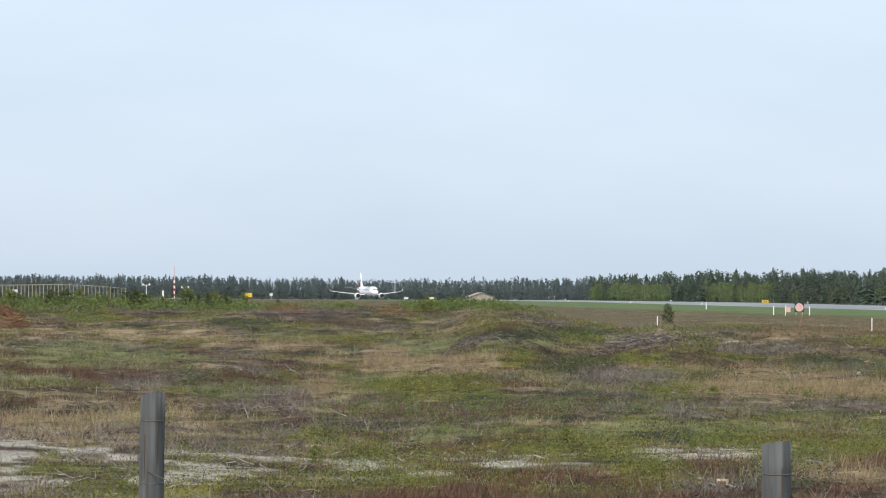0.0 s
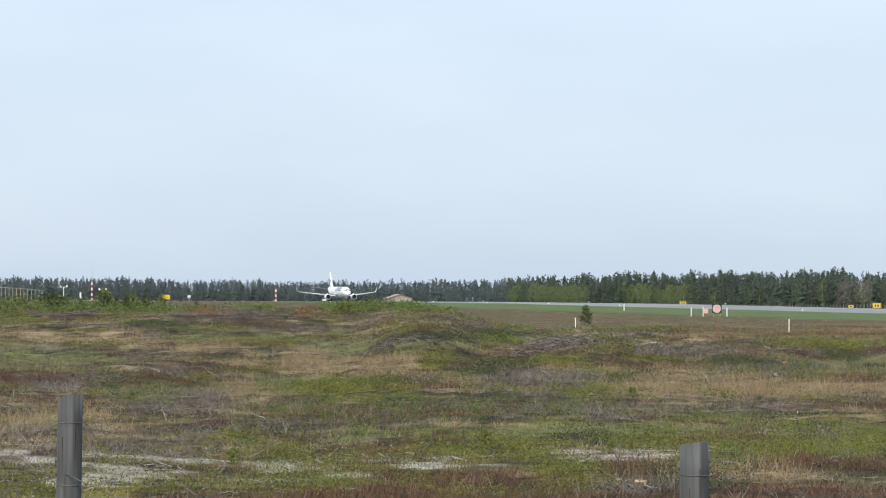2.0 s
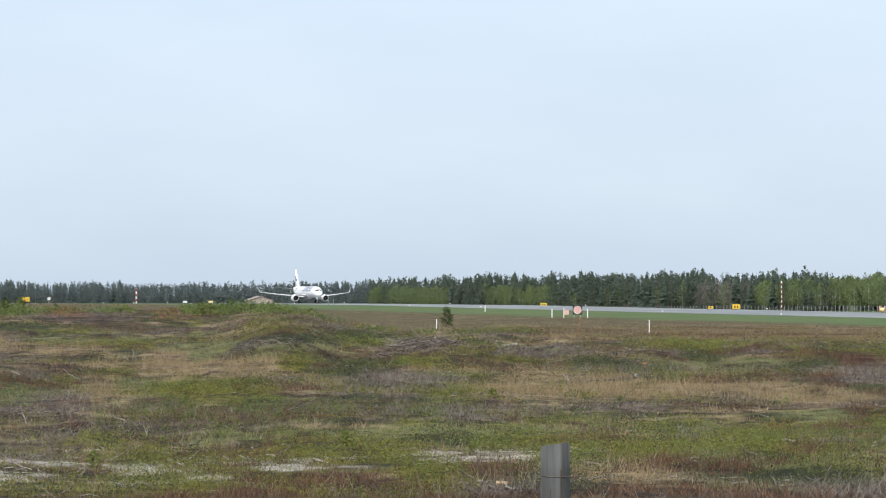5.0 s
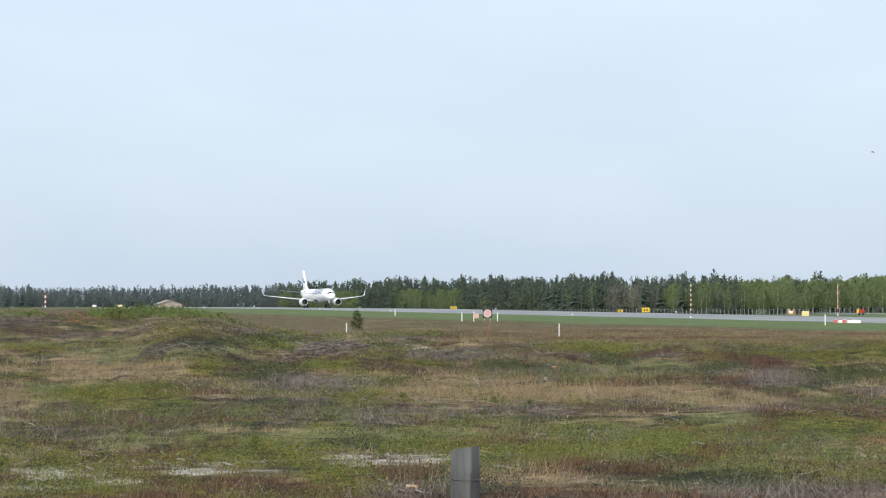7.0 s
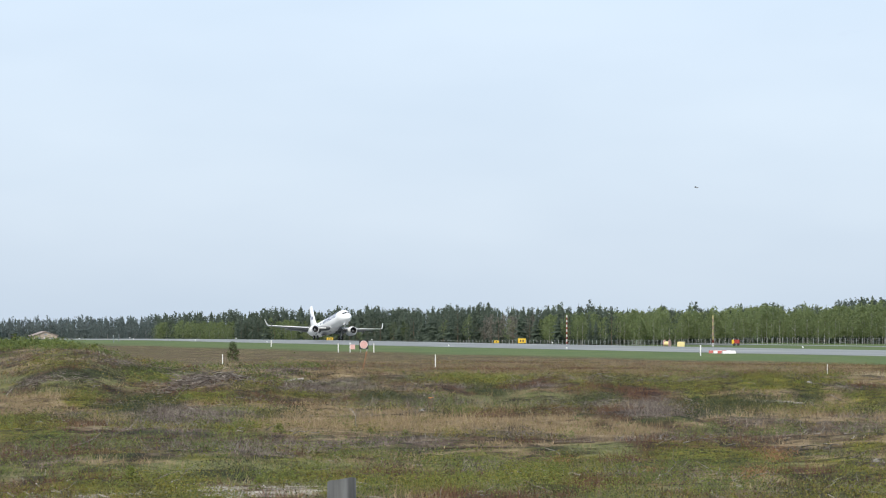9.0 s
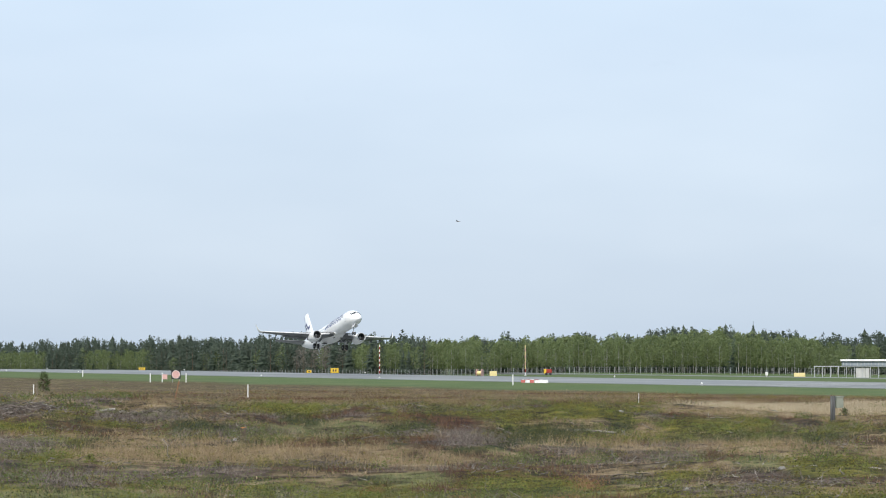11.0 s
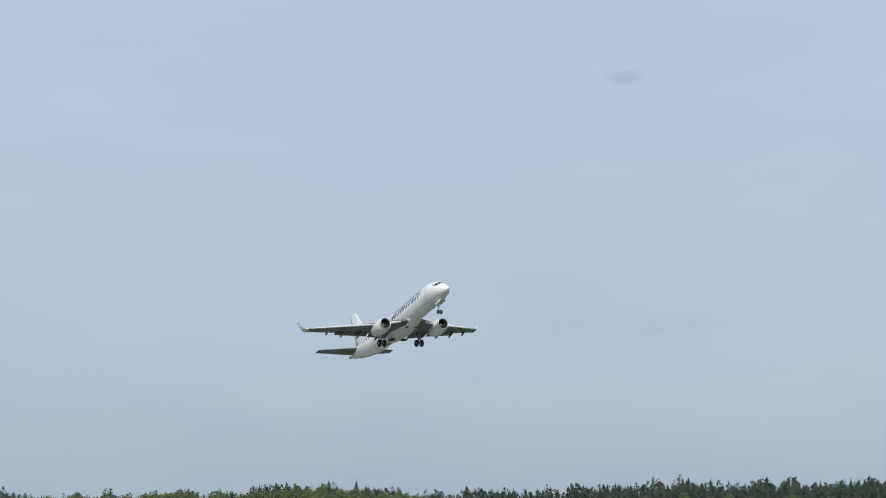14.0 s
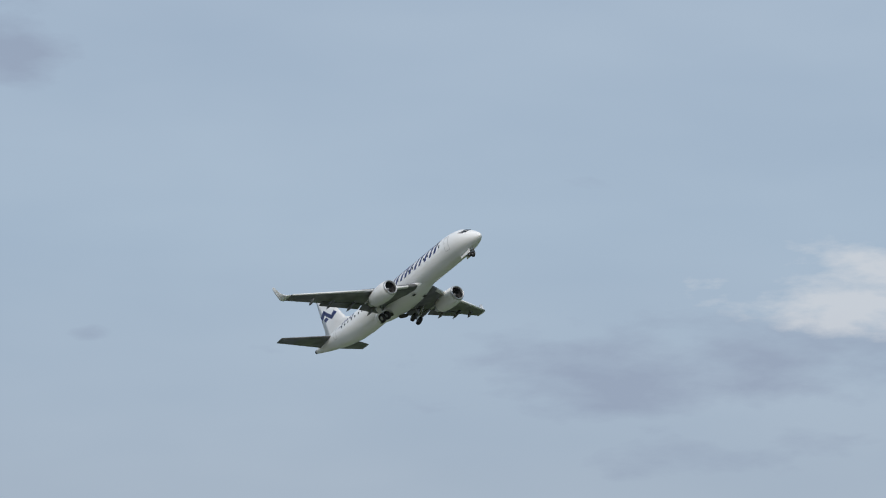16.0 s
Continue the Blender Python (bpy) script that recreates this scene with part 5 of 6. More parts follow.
def plant_saplings():
    rng = np.random.RandomState(88)
    forms = sapling_forms()
    first = []
    for k in range(4):
        for mat, label, nm in ((M_SAPLING, "bushy young pine growing on the heath", "young_pine"), (M_WILLOW, "bright yellow-green shrub growing on the heath", "shrub")):
            e = thing(nm, pose(0, 0, -60), label, "bush", "young growth on the heath")
            tri_object("stem", np.concatenate([trunk_tris(0.9, 0.03), limb_tris(0.9, 0.3, rng, 0.2, 9)]), M_BARK, e)
            tri_object("foliage", forms[k], mat, e)
            first.append(e)
    spots = []
    for _ in range(64):
        spots.append((rng.uniform(-7.6, -3.6), rng.uniform(128, 172), rng.uniform(0.4, 0.72), rng.uniform() < 0.75))
    for _ in range(14):
        spots.append((rng.uniform(-3.6, -1.5), rng.uniform(135, 170), rng.uniform(0.2, 0.42), rng.uniform() < 0.6))
    for _ in range(30):
        spots.append((rng.uniform(-0.7, 1.6), rng.uniform(120, 160), rng.uniform(0.22, 0.42), rng.uniform() < 0.55))
    spots += [(0.15, 140, 0.62, True), (-3.35, 150, 0.7, False), (-4.3, 140, 0.9, False), (-5.3, 150, 0.8, True)]
    for _ in range(12):
        spots.append((rng.uniform(2.5, 22), rng.uniform(70, 200), rng.uniform(0.25, 0.45), rng.uniform() < 0.6))
    for _ in range(16):
        spots.append((rng.uniform(-7.5, 10), rng.uniform(28, 60), rng.uniform(0.10, 0.2), False))
    used = set()
    for az, d, h, pine in spots:
        x, y, z = rest(az, d)
        i = 2 * rng.randint(4) + (0 if pine else 1)
        m = pose(x, y, z - 0.04, 0, 0, rng.uniform(0, 360))
        t = first[i]
        if i in used:
            t = copy_thing(t, m)
        used.add(i)
        t.matrix_basis = m @ Matrix.Diagonal((h * rng.uniform(1.1, 2.0), h * rng.uniform(1.1, 2.0), h, 1))
    # one lone pine by a white stick
    x, y, z, d = sight(3.79, -0.62)
    lone = copy_thing(first[0], pose(x, y, z - 0.05, 0, 0, 40))
    lone.matrix_basis = pose(x, y, z - 0.05, 0, 0, 40) @ Matrix.Diagonal((2.3, 2.3, 2.1, 1))
    tagged(lone, "lone bushy young pine beside a white stick")


plant_saplings()


grow()

# ---- the nearer wire fence
M_POST = material("weathered grey fence post", [(0.045, 0.046, 0.046), (0.075, 0.078, 0.079), (0.115, 0.120, 0.121)], scale=30, rough=1.0, bump=0.5, bump_scale=60, grain=(1, 1, 0.06))
M_WIRE = material("dull rusty fence wire", [(0.10, 0.085, 0.075), (0.16, 0.14, 0.125)], scale=5, rough=0.7, metal=0.4)


def fence_post(az, d, r, top, lean, label):
    x, y, z = rest(az, d)
    e = thing("fence_post", pose(x, y, z, 0, lean, 0), label, "fence post", "posts of the wire fence")
    h = top - z
    rng = np.random.RandomState(int(d * 10))
    rings = []
    for i in range(13):
        f = i / 12
        rr = r * (1.03 - 0.05 * f)
        rings.append([Vector((rr * (1 + 0.012 * math.sin(4 * a + 2 * f)) * math.cos(a), rr * (1 + 0.012 * math.sin(4 * a + 2 * f)) * math.sin(a), -0.35 + (h + 0.35) * f + (0.012 * math.cos(a + 1) + rng.uniform(-0.003, 0.003) if i == 12 else 0))) for a in [2 * math.pi * k / 20 for k in range(20)]])
    part("shaft", loft(bmesh.new(), rings), M_POST, e, smooth=True)
    for q in (0.12, 0.42):
        bm = bmesh.new()
        lathe(bm, [(-0.002, r * 1.02), (0.0, r * 1.045), (0.002, r * 1.02)], 20, Matrix.Translation((0, 0, h - q)) @ pose(0, 0, 0, 96, 0, 0))
        part("wire_loop", bm, M_WIRE, e, "twisted wire loop")
    for k in range(2):
        a = -2.2 + 1.0 * k + rng.uniform(-0.2, 0.2)
        bm = bmesh.new()
        box(bm, r * 1.0 * math.cos(a), r * 1.0 * math.sin(a), h * 0.72 + 0.08 * k, 0.003, 0.004, h * 0.2, 0.0, pose(0, 0, 0, 0, 0, math.degrees(a)))
        part("drying_crack", bm, M_DARKLOG, e, "dark drying crack")
    return Vector((x, y, z)), h


pl, hl = fence_post(-4.93, 16.4, 0.06, 1.125, 0.8, "round weathered grey wooden fence post with wire loops")
pr, hr = fence_post(5.60, 13.9, 0.06, 1.015, 0.4, "round weathered grey wooden fence post, slightly leaning")
strands = thing("fence_wire", pose(0, 0, 0), "thin sagging wire strands between weathered posts", "wire")
for q, sag in ((0.42, 0.05), (0.12, 0.30)):
    a, b = pl + Vector((0, -0.062, hl - q - 0.25)), pr + Vector((0, -0.062, hr - q - 0.25))
    ext = a + (a - b)
    pts = [ext.lerp(a, i / 8) - Vector((0, 0, sag * math.sin(math.pi * i / 8))) for i in range(8)] + [a.lerp(b, i / 12) - Vector((0, 0, sag * math.sin(math.pi * i / 12))) for i in range(13)]
    bm = bmesh.new()
    for p, s in zip(pts, pts[1:]):
        tube(bm, p, s, 0.0022, n=5)
    part("strand", bm, M_WIRE, strands)

# post with a small grey-green box
M_BOX = material("grey-green metal box", [(0.20, 0.225, 0.18), (0.27, 0.29, 0.24)], scale=4, rough=0.6)
x, y, z, d = sight(17.05, -1.16)
bp = thing("post_with_box", pose(x, y, z), "short grey wooden post carrying a grey-green metal box", "post")
bm = bmesh.new()
tube(bm, (0, 0, -0.3), (0, 0, d * 46 / 6000), d * 4.6 / 6000, d * 4.2 / 6000, 14)
part("shaft", bm, M_POST, bp, smooth=True)
bm = bmesh.new()
box(bm, d * 12 / 6000, 0, d * 34 / 6000, d * 13 / 6000, d * 9 / 6000, d * 19 / 6000, 0.01)
bx = part("box", bm, M_BOX, bp, "grey-green metal box")
bm = bmesh.new()
box(bm, d * 12 / 6000, 0, d * 44.5 / 6000, d * 16 / 6000, d * 11 / 6000, d * 2 / 6000, 0.004)
part("lid", bm, M_BOX, bx)

# ---- airfield furniture
M_PAINT = material("white plastic", [(0.70, 0.70, 0.69), (0.80, 0.80, 0.79)], scale=4, rough=0.5)
M_REDP = material("red paint", [(0.27, 0.025, 0.02), (0.36, 0.04, 0.03)], scale=4, rough=0.5)
M_PINK = material("faded red paint", [(0.56, 0.33, 0.31), (0.64, 0.40, 0.37)], scale=6, rough=0.6)
M_YELLOW = material("yellow sign face", [(0.62, 0.40, 0.03), (0.72, 0.48, 0.05)], scale=3, rough=0.5)
M_PALEY = material("faded yellow panel", [(0.66, 0.56, 0.26), (0.74, 0.64, 0.33)], scale=3, rough=0.6)
M_DULLY = material("dull yellowish posts", [(0.36, 0.32, 0.20), (0.46, 0.42, 0.28)], scale=3, rough=0.7)
M_BLACK = material("black paint", [(0.02, 0.02, 0.02), (0.03, 0.03, 0.03)], scale=4, rough=0.6)
M_GALV = material("galvanised steel", [(0.34, 0.36, 0.37), (0.45, 0.47, 0.48)], scale=3, rough=0.5, metal=0.5)
M_ROOF = material("white roof sheet", [(0.74, 0.75, 0.76), (0.82, 0.82, 0.83)], scale=1, rough=0.5)
M_SLATE = material("blue-grey cladding", [(0.19, 0.23, 0.27), (0.26, 0.30, 0.34)], scale=0.8, rough=0.6)
M_CONC = material("light concrete", [(0.38, 0.385, 0.38), (0.48, 0.485, 0.48)], scale=1.2, rough=0.85)
M_PLASTER = material("pinkish weathered boards", [(0.36, 0.29, 0.25), (0.45, 0.37, 0.33)], scale=0.9, rough=0.85)
M_HUTROOF = material("grey-brown roof felt", [(0.24, 0.20, 0.19), (0.32, 0.27, 0.25)], scale=0.8, rough=0.9)
M_LAMP = material("frosted white lamp glass", [(0.75, 0.76, 0.76), (0.85, 0.85, 0.85)], scale=4, rough=0.3)


def facing(az):
    """Turn a front along -y towards the viewer."""
    return -az


def white_stick(az, d, h, r=0.03, label="white plastic marker stick standing in the grass"):
    x, y, z = rest(az, d)
    e = thing("marker_stick", pose(x, y, z, 0, 0, az * 9), label, "marker stick", "white marker sticks")
    bm = bmesh.new()
    tube(bm, (0, 0, -0.2), (0, 0, h), r, r * 0.95, 10)
    part("pole", bm, M_PAINT, e)
    bm = bmesh.new()
    tube(bm, (0, 0, h), (0, 0, h + 0.03), r * 1.15, r * 0.6, 10)
    part("cap", bm, M_PAINT, e)


for az, d, h, r in ((7.21, 285, 1.12, 0.05), (3.62, 335, 0.95, 0.06), (4.44, 640, 1.25, 0.1), (11.68, 470, 1.45, 0.09), (19.15, 372, 1.3, 0.07), (13.8, 190, 0.75, 0.018)):
    white_stick(az, d, h, r)


def striped_pole(az, d, h, r, bands, lamp=False, label="slim pole banded in red and white paint", antenna=0.0, faded=False):
    x, y, z = rest(az, d)
    e = thing("striped_pole", pose(x, y, z), label, "pole", "red and white poles")
    for k in range(bands):
        bm = bmesh.new()
        tube(bm, (0, 0, h * k / bands - (0.4 if k == 0 else 0)), (0, 0, h * (k + 1) / bands), r, r, 10)
        part("band", bm, (M_REDP if k % 2 else M_PAINT) if not faded or k < 2 else (M_PINK if k % 2 else M_PALEY), e)
    bm = bmesh.new()
    box(bm, 0, 0, 0.0, r * 5, r * 5, 0.5, 0.02)
    part("footing", bm, M_CONC, e)
    if antenna:
        bm = bmesh.new()
        tube(bm, (0, 0, h), (0, 0, h + antenna), r * 0.5, r * 0.25, 8)
        part("antenna", bm, M_PINK, e)
    if lamp:
        bm = bmesh.new()
        box(bm, 0, 0, h + 0.12, r * 6, r * 3, 0.2, 0.03)
        part("lamp_head", bm, M_LAMP, e)


striped_pole(9.43, 760, 7.0, 0.10, 13)
striped_pole(11.89, 700, 6.4, 0.08, 9, False, "slim faded pole banded in pink and pale yellow", faded=True)
striped_pole(-4.53, 1200, 6.6, 0.28, 7, False, "thick red and white mast with a thin antenna", 5.0)
striped_pole(-1.44, 1380, 6.0, 0.32, 6, False, "red and white banded mast")


def sign(az, d, w, h, clear, mat, label, bars=0, split=None, legs=2):
    x, y, z = rest(az, d)
    u = x * NX + y * NY
    e = thing("airfield_sign", pose(x, y, z, 0, 0, facing(az)), label, "sign", "airfield signs")
    bm = bmesh.new()
    box(bm, 0, 0, clear + h / 2, w, 0.22, h, 0.03)
    board = part("board", bm, mat, e)
    if split:
        bm = bmesh.new()
        box(bm, split[0] * w, -0.118, clear + h / 2, split[1] * w, 0.02, h * 0.92)
        part("panel", bm, split[2], board)
    for k in range(bars):
        bm = bmesh.new()
        box(bm, w * (-0.32 + 0.64 * (k + 0.5) / bars), -0.125, clear + h / 2, w * 0.32 / bars, 0.02, h * 0.45)
        part("sign_bar", bm, M_BLACK, board, "black bar of lettering")
    for k in range(legs):
        bm = bmesh.new()
        tube(bm, (w * (-0.4 + 0.8 * k / max(1, legs - 1)), 0, -0.3), (w * (-0.4 + 0.8 * k / max(1, legs - 1)), 0, clear + 0.05), 0.04)
        part("leg", bm, M_GALV, e)


YS = "low yellow sign with black markings beside the runway"
sign(5.43, 880, 1.7, 0.7, 0.25, M_YELLOW, YS, 2)
sign(8.24, 760, 1.1, 0.6, 0.2, M_YELLOW, "small yellow sign beside the runway", 1)
sign(8.67, 745, 1.75, 1.05, 0.3, M_YELLOW, YS, 2)
sign(11.35, 690, 1.5, 1.0, 0.2, M_PALEY, "faded yellow panel beside the runway")
sign(16.50, 640, 2.1, 0.72, 0.15, M_PALEY, "faded yellow panel beside the runway")
sign(18.40, 610, 3.5, 0.85, 0.15, M_YELLOW, "long yellow and black guidance sign on the grass", 4, (-0.12, 0.12, M_BLACK), 3)
sign(20.10, 560, 1.9, 0.95, 0.2, M_REDP, "red and white guidance sign on the grass", 0, (-0.4, 0.2, M_YELLOW))
sign(20.55, 560, 2.1, 0.95, 0.2, M_PALEY, "faded yellow panel beside the taxiway")
sign(21.25, 555, 1.7, 0.95, 0.2, M_YELLOW, YS, 2)
sign(-3.28, 900, 1.85, 1.15, 0.7, M_YELLOW, "orange-yellow sign standing beyond the crest")
sign(4.55, 985, 1.2, 0.5, 0.2, M_PALEY, "faded yellow panel beside the runway")
sign(-0.19, 1180, 1.6, 0.7, 0.3, M_PALEY, "faded yellow panel beside the runway")


# round marker board with its posts
def disc_board():
    x, y, z = rest(6.0, 525)
    e = thing("marker_board", pose(x, y, z, 0, 0, facing(6.0)), "round faded red disc on a black-cornered square board", "marker board")
    bm = bmesh.new()
    box(bm, 0, 0, 1.22, 1.46, 0.06, 1.46, 0.01)
    b = part("board", bm, M_BLACK, e, "black square board")
    bm = bmesh.new()
    lathe(bm, [(-0.03, 0.02), (-0.03, 0.58), (0.02, 0.58)], 32, Matrix.Translation((0, -0.05, 1.22)))
    part("disc", bm, M_PINK, b, "faded red round disc")
    bm = bmesh.new()
    lathe(bm, [(-0.01, 0.57), (-0.035, 0.58), (-0.035, 0.61), (-0.01, 0.62)], 32, Matrix.Translation((0, -0.05, 1.22)))
    part("rim", bm, M_PAINT, b, "white rim")
    for s in (-0.5, 0.5):
        bm = bmesh.new()
        tube(bm, (s, 0.05, -0.3), (s, 0.05, 0.65), 0.05)
        part("leg", bm, M_GALV, e)
    x, y, z = rest(5.80, 525)
    e = thing("marker_board", pose(x, y, z, 0, 0, facing(5.8)), "small faded red plate on a white post", "marker board")
    bm = bmesh.new()
    tube(bm, (-0.28, 0, -0.2), (-0.28, 0, 1.2), 0.07)
    part("post", bm, M_PAINT, e)
    bm = bmesh.new()
    box(bm, 0.12, -0.05, 0.85, 0.75, 0.05, 0.75, 0.02)
    part("plate", bm, M_PINK, e)
    for az in (5.57, 6.17):
        white_stick(az, 525, 1.35, 0.09, "stout white post beside a round marker board")


disc_board()


def hut():
    """Small gabled building far beyond the runway's end."""
    az, d = 0.62, 1370.0
    x, y, z = rest(az, d)
    e = thing("hut", pose(x, y, z, 0, 0, facing(az) + 14), "low pinkish hut with a shallow gabled roof", "building")
    w, dp, h, g = 9.6, 7.0, 2.5, 1.6
    bm = bmesh.new()
    sec = [(-w / 2, -0.5), (w / 2, -0.5), (w / 2, h), (0, h + g), (-w / 2, h)]
    loft(bm, [[Vector((a, -dp / 2, b)) for a, b in sec], [Vector((a, dp / 2, b)) for a, b in sec]])
    wall = part("wall", bm, M_PLASTER, e, "pinkish weathered board wall")
    for s in (-1, 1):
        bm = bmesh.new()
        loft(bm, [[Vector((s * a, q, b)) for a, b in ((0, h + g + 0.05), (w / 2 + 0.5, h - 0.12), (w / 2 + 0.5, h + 0.08), (0, h + g + 0.25))] for q in (-dp / 2 - 0.4, dp / 2 + 0.4)])
        part("roof_slope", bm, M_HUTROOF, e, "grey-brown roof slope")
    for cx in (-2.6, 0.2, 2.8):
        bm = bmesh.new()
        box(bm, cx, -dp / 2 - 0.02, 1.3, 1.1, 0.08, 1.0, 0.02)
        part("window", bm, M_SLATE, wall, "dull window")
    bm = bmesh.new()
    box(bm, 0, -dp / 2 - 0.02, h + 0.55, 1.0, 0.08, 0.5)
    part("gable_vent", bm, M_SLATE, wall)
    x, y, z = rest(1.1, 1375)
    e = thing("garden_wall", pose(x, y, z, 0, 0, -1), "low pale wall running out from a hut", "wall")
    for k in range(4):
        bm = bmesh.new()
        box(bm, -4.0 + 2.0 * k, 0, 0.75, 1.9, 0.25, 1.5, 0.02)
        part("panel", bm, M_PLASTER, e)


hut()


def shelter():
    """Open steel frame with a raised roofed box on it."""
    az, d = 17.48, 640.0
    x, y, z = rest(az, d)
    e = thing("steel_shelter", pose(x, y, z, 0, 0, facing(az)), "open grey steel frame with a white-roofed raised cabin", "shelter")
    k = d / 6000
    W, H = 153 * k, 20 * k
    for q in range(12):
        px = -W / 2 + W * q / 11
        for py in (-1.5, 1.5):
            bm = bmesh.new()
            box(bm, px, py, H / 2 - 0.1, 0.12, 0.12, H + 0.2)
            part("post", bm, M_GALV, e)
    for py in (-1.5, 1.5):
        bm = bmesh.new()
        box(bm, 0, py, H + 0.09, W + 0.3, 0.16, 0.16)
        part("beam", bm, M_GALV, e)
    for q in range(12):
        bm = bmesh.new()
        box(bm, -W / 2 + W * q / 11, 0, H + 0.09, 0.1, 2.85, 0.1)
        part("crossbeam", bm, M_GALV, e)
    cx, cw = 14 * k, 86 * k
    bm = bmesh.new()
    box(bm, cx, 0, H + 0.18 + 4 * k, cw, 3.4, 8 * k, 0.02)
    cab = part("cabin", bm, M_SLATE, e, "blue-grey clad cabin")
    for q in range(14):
        bm = bmesh.new()
        box(bm, cx - cw / 2 + cw * (q + 0.5) / 14, -1.73, H + 0.18 + 4 * k, 0.09, 0.06, 7.6 * k)
        part("mullion", bm, M_GALV, cab)
    bm = bmesh.new()
    box(bm, cx, 0, H + 0.2 + 9.6 * k, cw + 0.5, 4.2, 3.2 * k, 0.05)
    part("roof", bm, M_ROOF, e, "white flat roof")
    for px, w in ((4 * k, 17 * k), (16 * k, 6 * k)):
        bm = bmesh.new()
        box(bm, px, 0, H / 2 - 0.1, w, 2.6, H, 0.02)
        part("wall_panel", bm, M_CONC, e, "light grey wall panel")


shelter()


def perimeter_fence():
    e = thing("perimeter_fence", pose(0, 0, 0), "long grey post-and-mesh fence before the woods", "fence")
    bm = bmesh.new()
    tube(bm, (0, 0, -0.3), (0, 0, 1.75), 0.07, 0.06, 6)
    first = None
    pts = []
    for q in range(300):
        v = 1290.0 - 3.3 * q
        x, y = edge_point(v, 396.0)
        pts.append((x, y, float(land(x, y))))
        if first is None:
            first = part("post", bm, M_GALV, e)
            first.matrix_basis = pose(*pts[-1])
        else:
            shared(first, "post", e, pose(*pts[-1]))
    bm = bmesh.new()
    for h in (0.5, 1.05, 1.6):
        for a, b in zip(pts[::10], pts[10::10]):
            tube(bm, (a[0], a[1], a[2] + h), (b[0], b[1], b[2] + h), 0.009, n=4, caps=False)
    part("rail_wire", bm, M_GALV, e)


perimeter_fence()


def antenna_row():
    rng = np.random.RandomState(5)
    e0 = None
    for q in range(42):
        f = q / 41
        az = -7.9 + 2.55 * f
        d = 690 + 560 * f * f
        x, y, z = rest(az, d)
        m = pose(x, y, z, 0, 0, facing(az))
        if e0 is None:
            e0 = thing("antenna_post", m, "pale yellow post with a short crossbar in a long row", "antenna", "row of antenna posts")
            bm = bmesh.new()
            tube(bm, (0, 0, -0.4), (0, 0, 3.8), 0.075, 0.06, 8)
            part("post", bm, M_DULLY, e0)
            bm = bmesh.new()
            box(bm, 0, 0, 3.85, 1.1, 0.12, 0.12)
            part("crossbar", bm, M_DULLY, e0)
            bm = bmesh.new()
            box(bm, 0, 0, 2.0, 0.5, 0.1, 0.1)
            part("brace", bm, M_DULLY, e0)
        else:
            copy_thing(e0, m)


antenna_row()


def white_cabinet(az, d, w, h, up, label="small white equipment cabinet beside the runway"):
    x, y, z = rest(az, d)
    e = thing("equipment_cabinet", pose(x, y, z, 0, 0, facing(az)), label, "cabinet", "white cabinets")
    bm = bmesh.new()
    box(bm, 0, 0, up + h / 2, w, w * 0.7, h, 0.04)
    b = part("case", bm, M_PAINT, e)
    bm = bmesh.new()
    box(bm, 0, 0, up + h + 0.04, w * 1.12, w * 0.8, 0.08)
    part("lid", bm, M_PAINT, b)
    bm = bmesh.new()
    tube(bm, (0, 0, -0.3), (0, 0, up + 0.05), 0.12)
    part("plinth", bm, M_CONC, e)


white_cabinet(-7.2, 640, 1.1, 0.9, 2.2, "white cabinet on a plinth before a row of antenna posts")
white_cabinet(-2.9, 1000, 0.9, 0.7, 1.0)
white_cabinet(-4.72, 1100, 0.6, 2.0, 0.6)
white_cabinet(-0.62, 1190, 1.4, 0.6, 0.3)
white_cabinet(15.95, 640, 0.5, 0.6, 0.3)


def tee_mast(az, d, h):
    x, y, z = rest(az, d)
    e = thing("instrument_mast", pose(x, y, z, 0, 0, facing(az)), "thin white mast with a crossarm of instruments", "mast")
    bm = bmesh.new()
    tube(bm, (0, 0, -0.3), (0, 0, h), 0.14, 0.1, 8)
    part("mast", bm, M_PAINT, e)
    bm = bmesh.new()
    box(bm, 0, 0, h, 2.6, 0.16, 0.2)
    part("crossarm", bm, M_PAINT, e)
    for s in (-1.1, 1.1):
        bm = bmesh.new()
        box(bm, s, 0, h + 0.3, 0.4, 0.4, 0.5, 0.05)
        part("instrument", bm, M_PAINT, e)


tee_mast(-4.35, 1120, 3.6)
tee_mast(-5.0, 1150, 4.6)


def dark_pole(az, d, h):
    x, y, z = rest(az, d)
    e = thing("marker_pole", pose(x, y, z), "thin dark grey marker pole on the verge", "pole", "dark poles")
    bm = bmesh.new()
    tube(bm, (0, 0, -0.2), (0, 0, h), 0.07, 0.07, 8)
    part("pole", bm, M_SLATE, e)
    bm = bmesh.new()
    tube(bm, (0, 0, h), (0, 0, h + 0.25), 0.11, 0.11, 8)
    part("head", bm, M_GALV, e)


dark_pole(1.79, 770, 1.4)
dark_pole(1.88, 790, 1.5)


def stake(az, el, h):
    x, y, z, d = sight(az, el)
    e = thing("survey_stake", pose(x, y, z, 0, 12, 0), "thin orange-painted survey stake leaning in heather", "stake")
    bm = bmesh.new()
    box(bm, 0, 0, h / 2 - 0.1, 0.03, 0.03, h + 0.2)
    part("shaft", bm, M_STAKE, e)
    bm = bmesh.new()
    box(bm, 0, 0, h, 0.05, 0.05, 0.12, 0.01)
    part("tip", bm, M_STAKE, e)


stake(5.98, -0.78, 0.55)
stake(18.6, -0.72, 0.7)


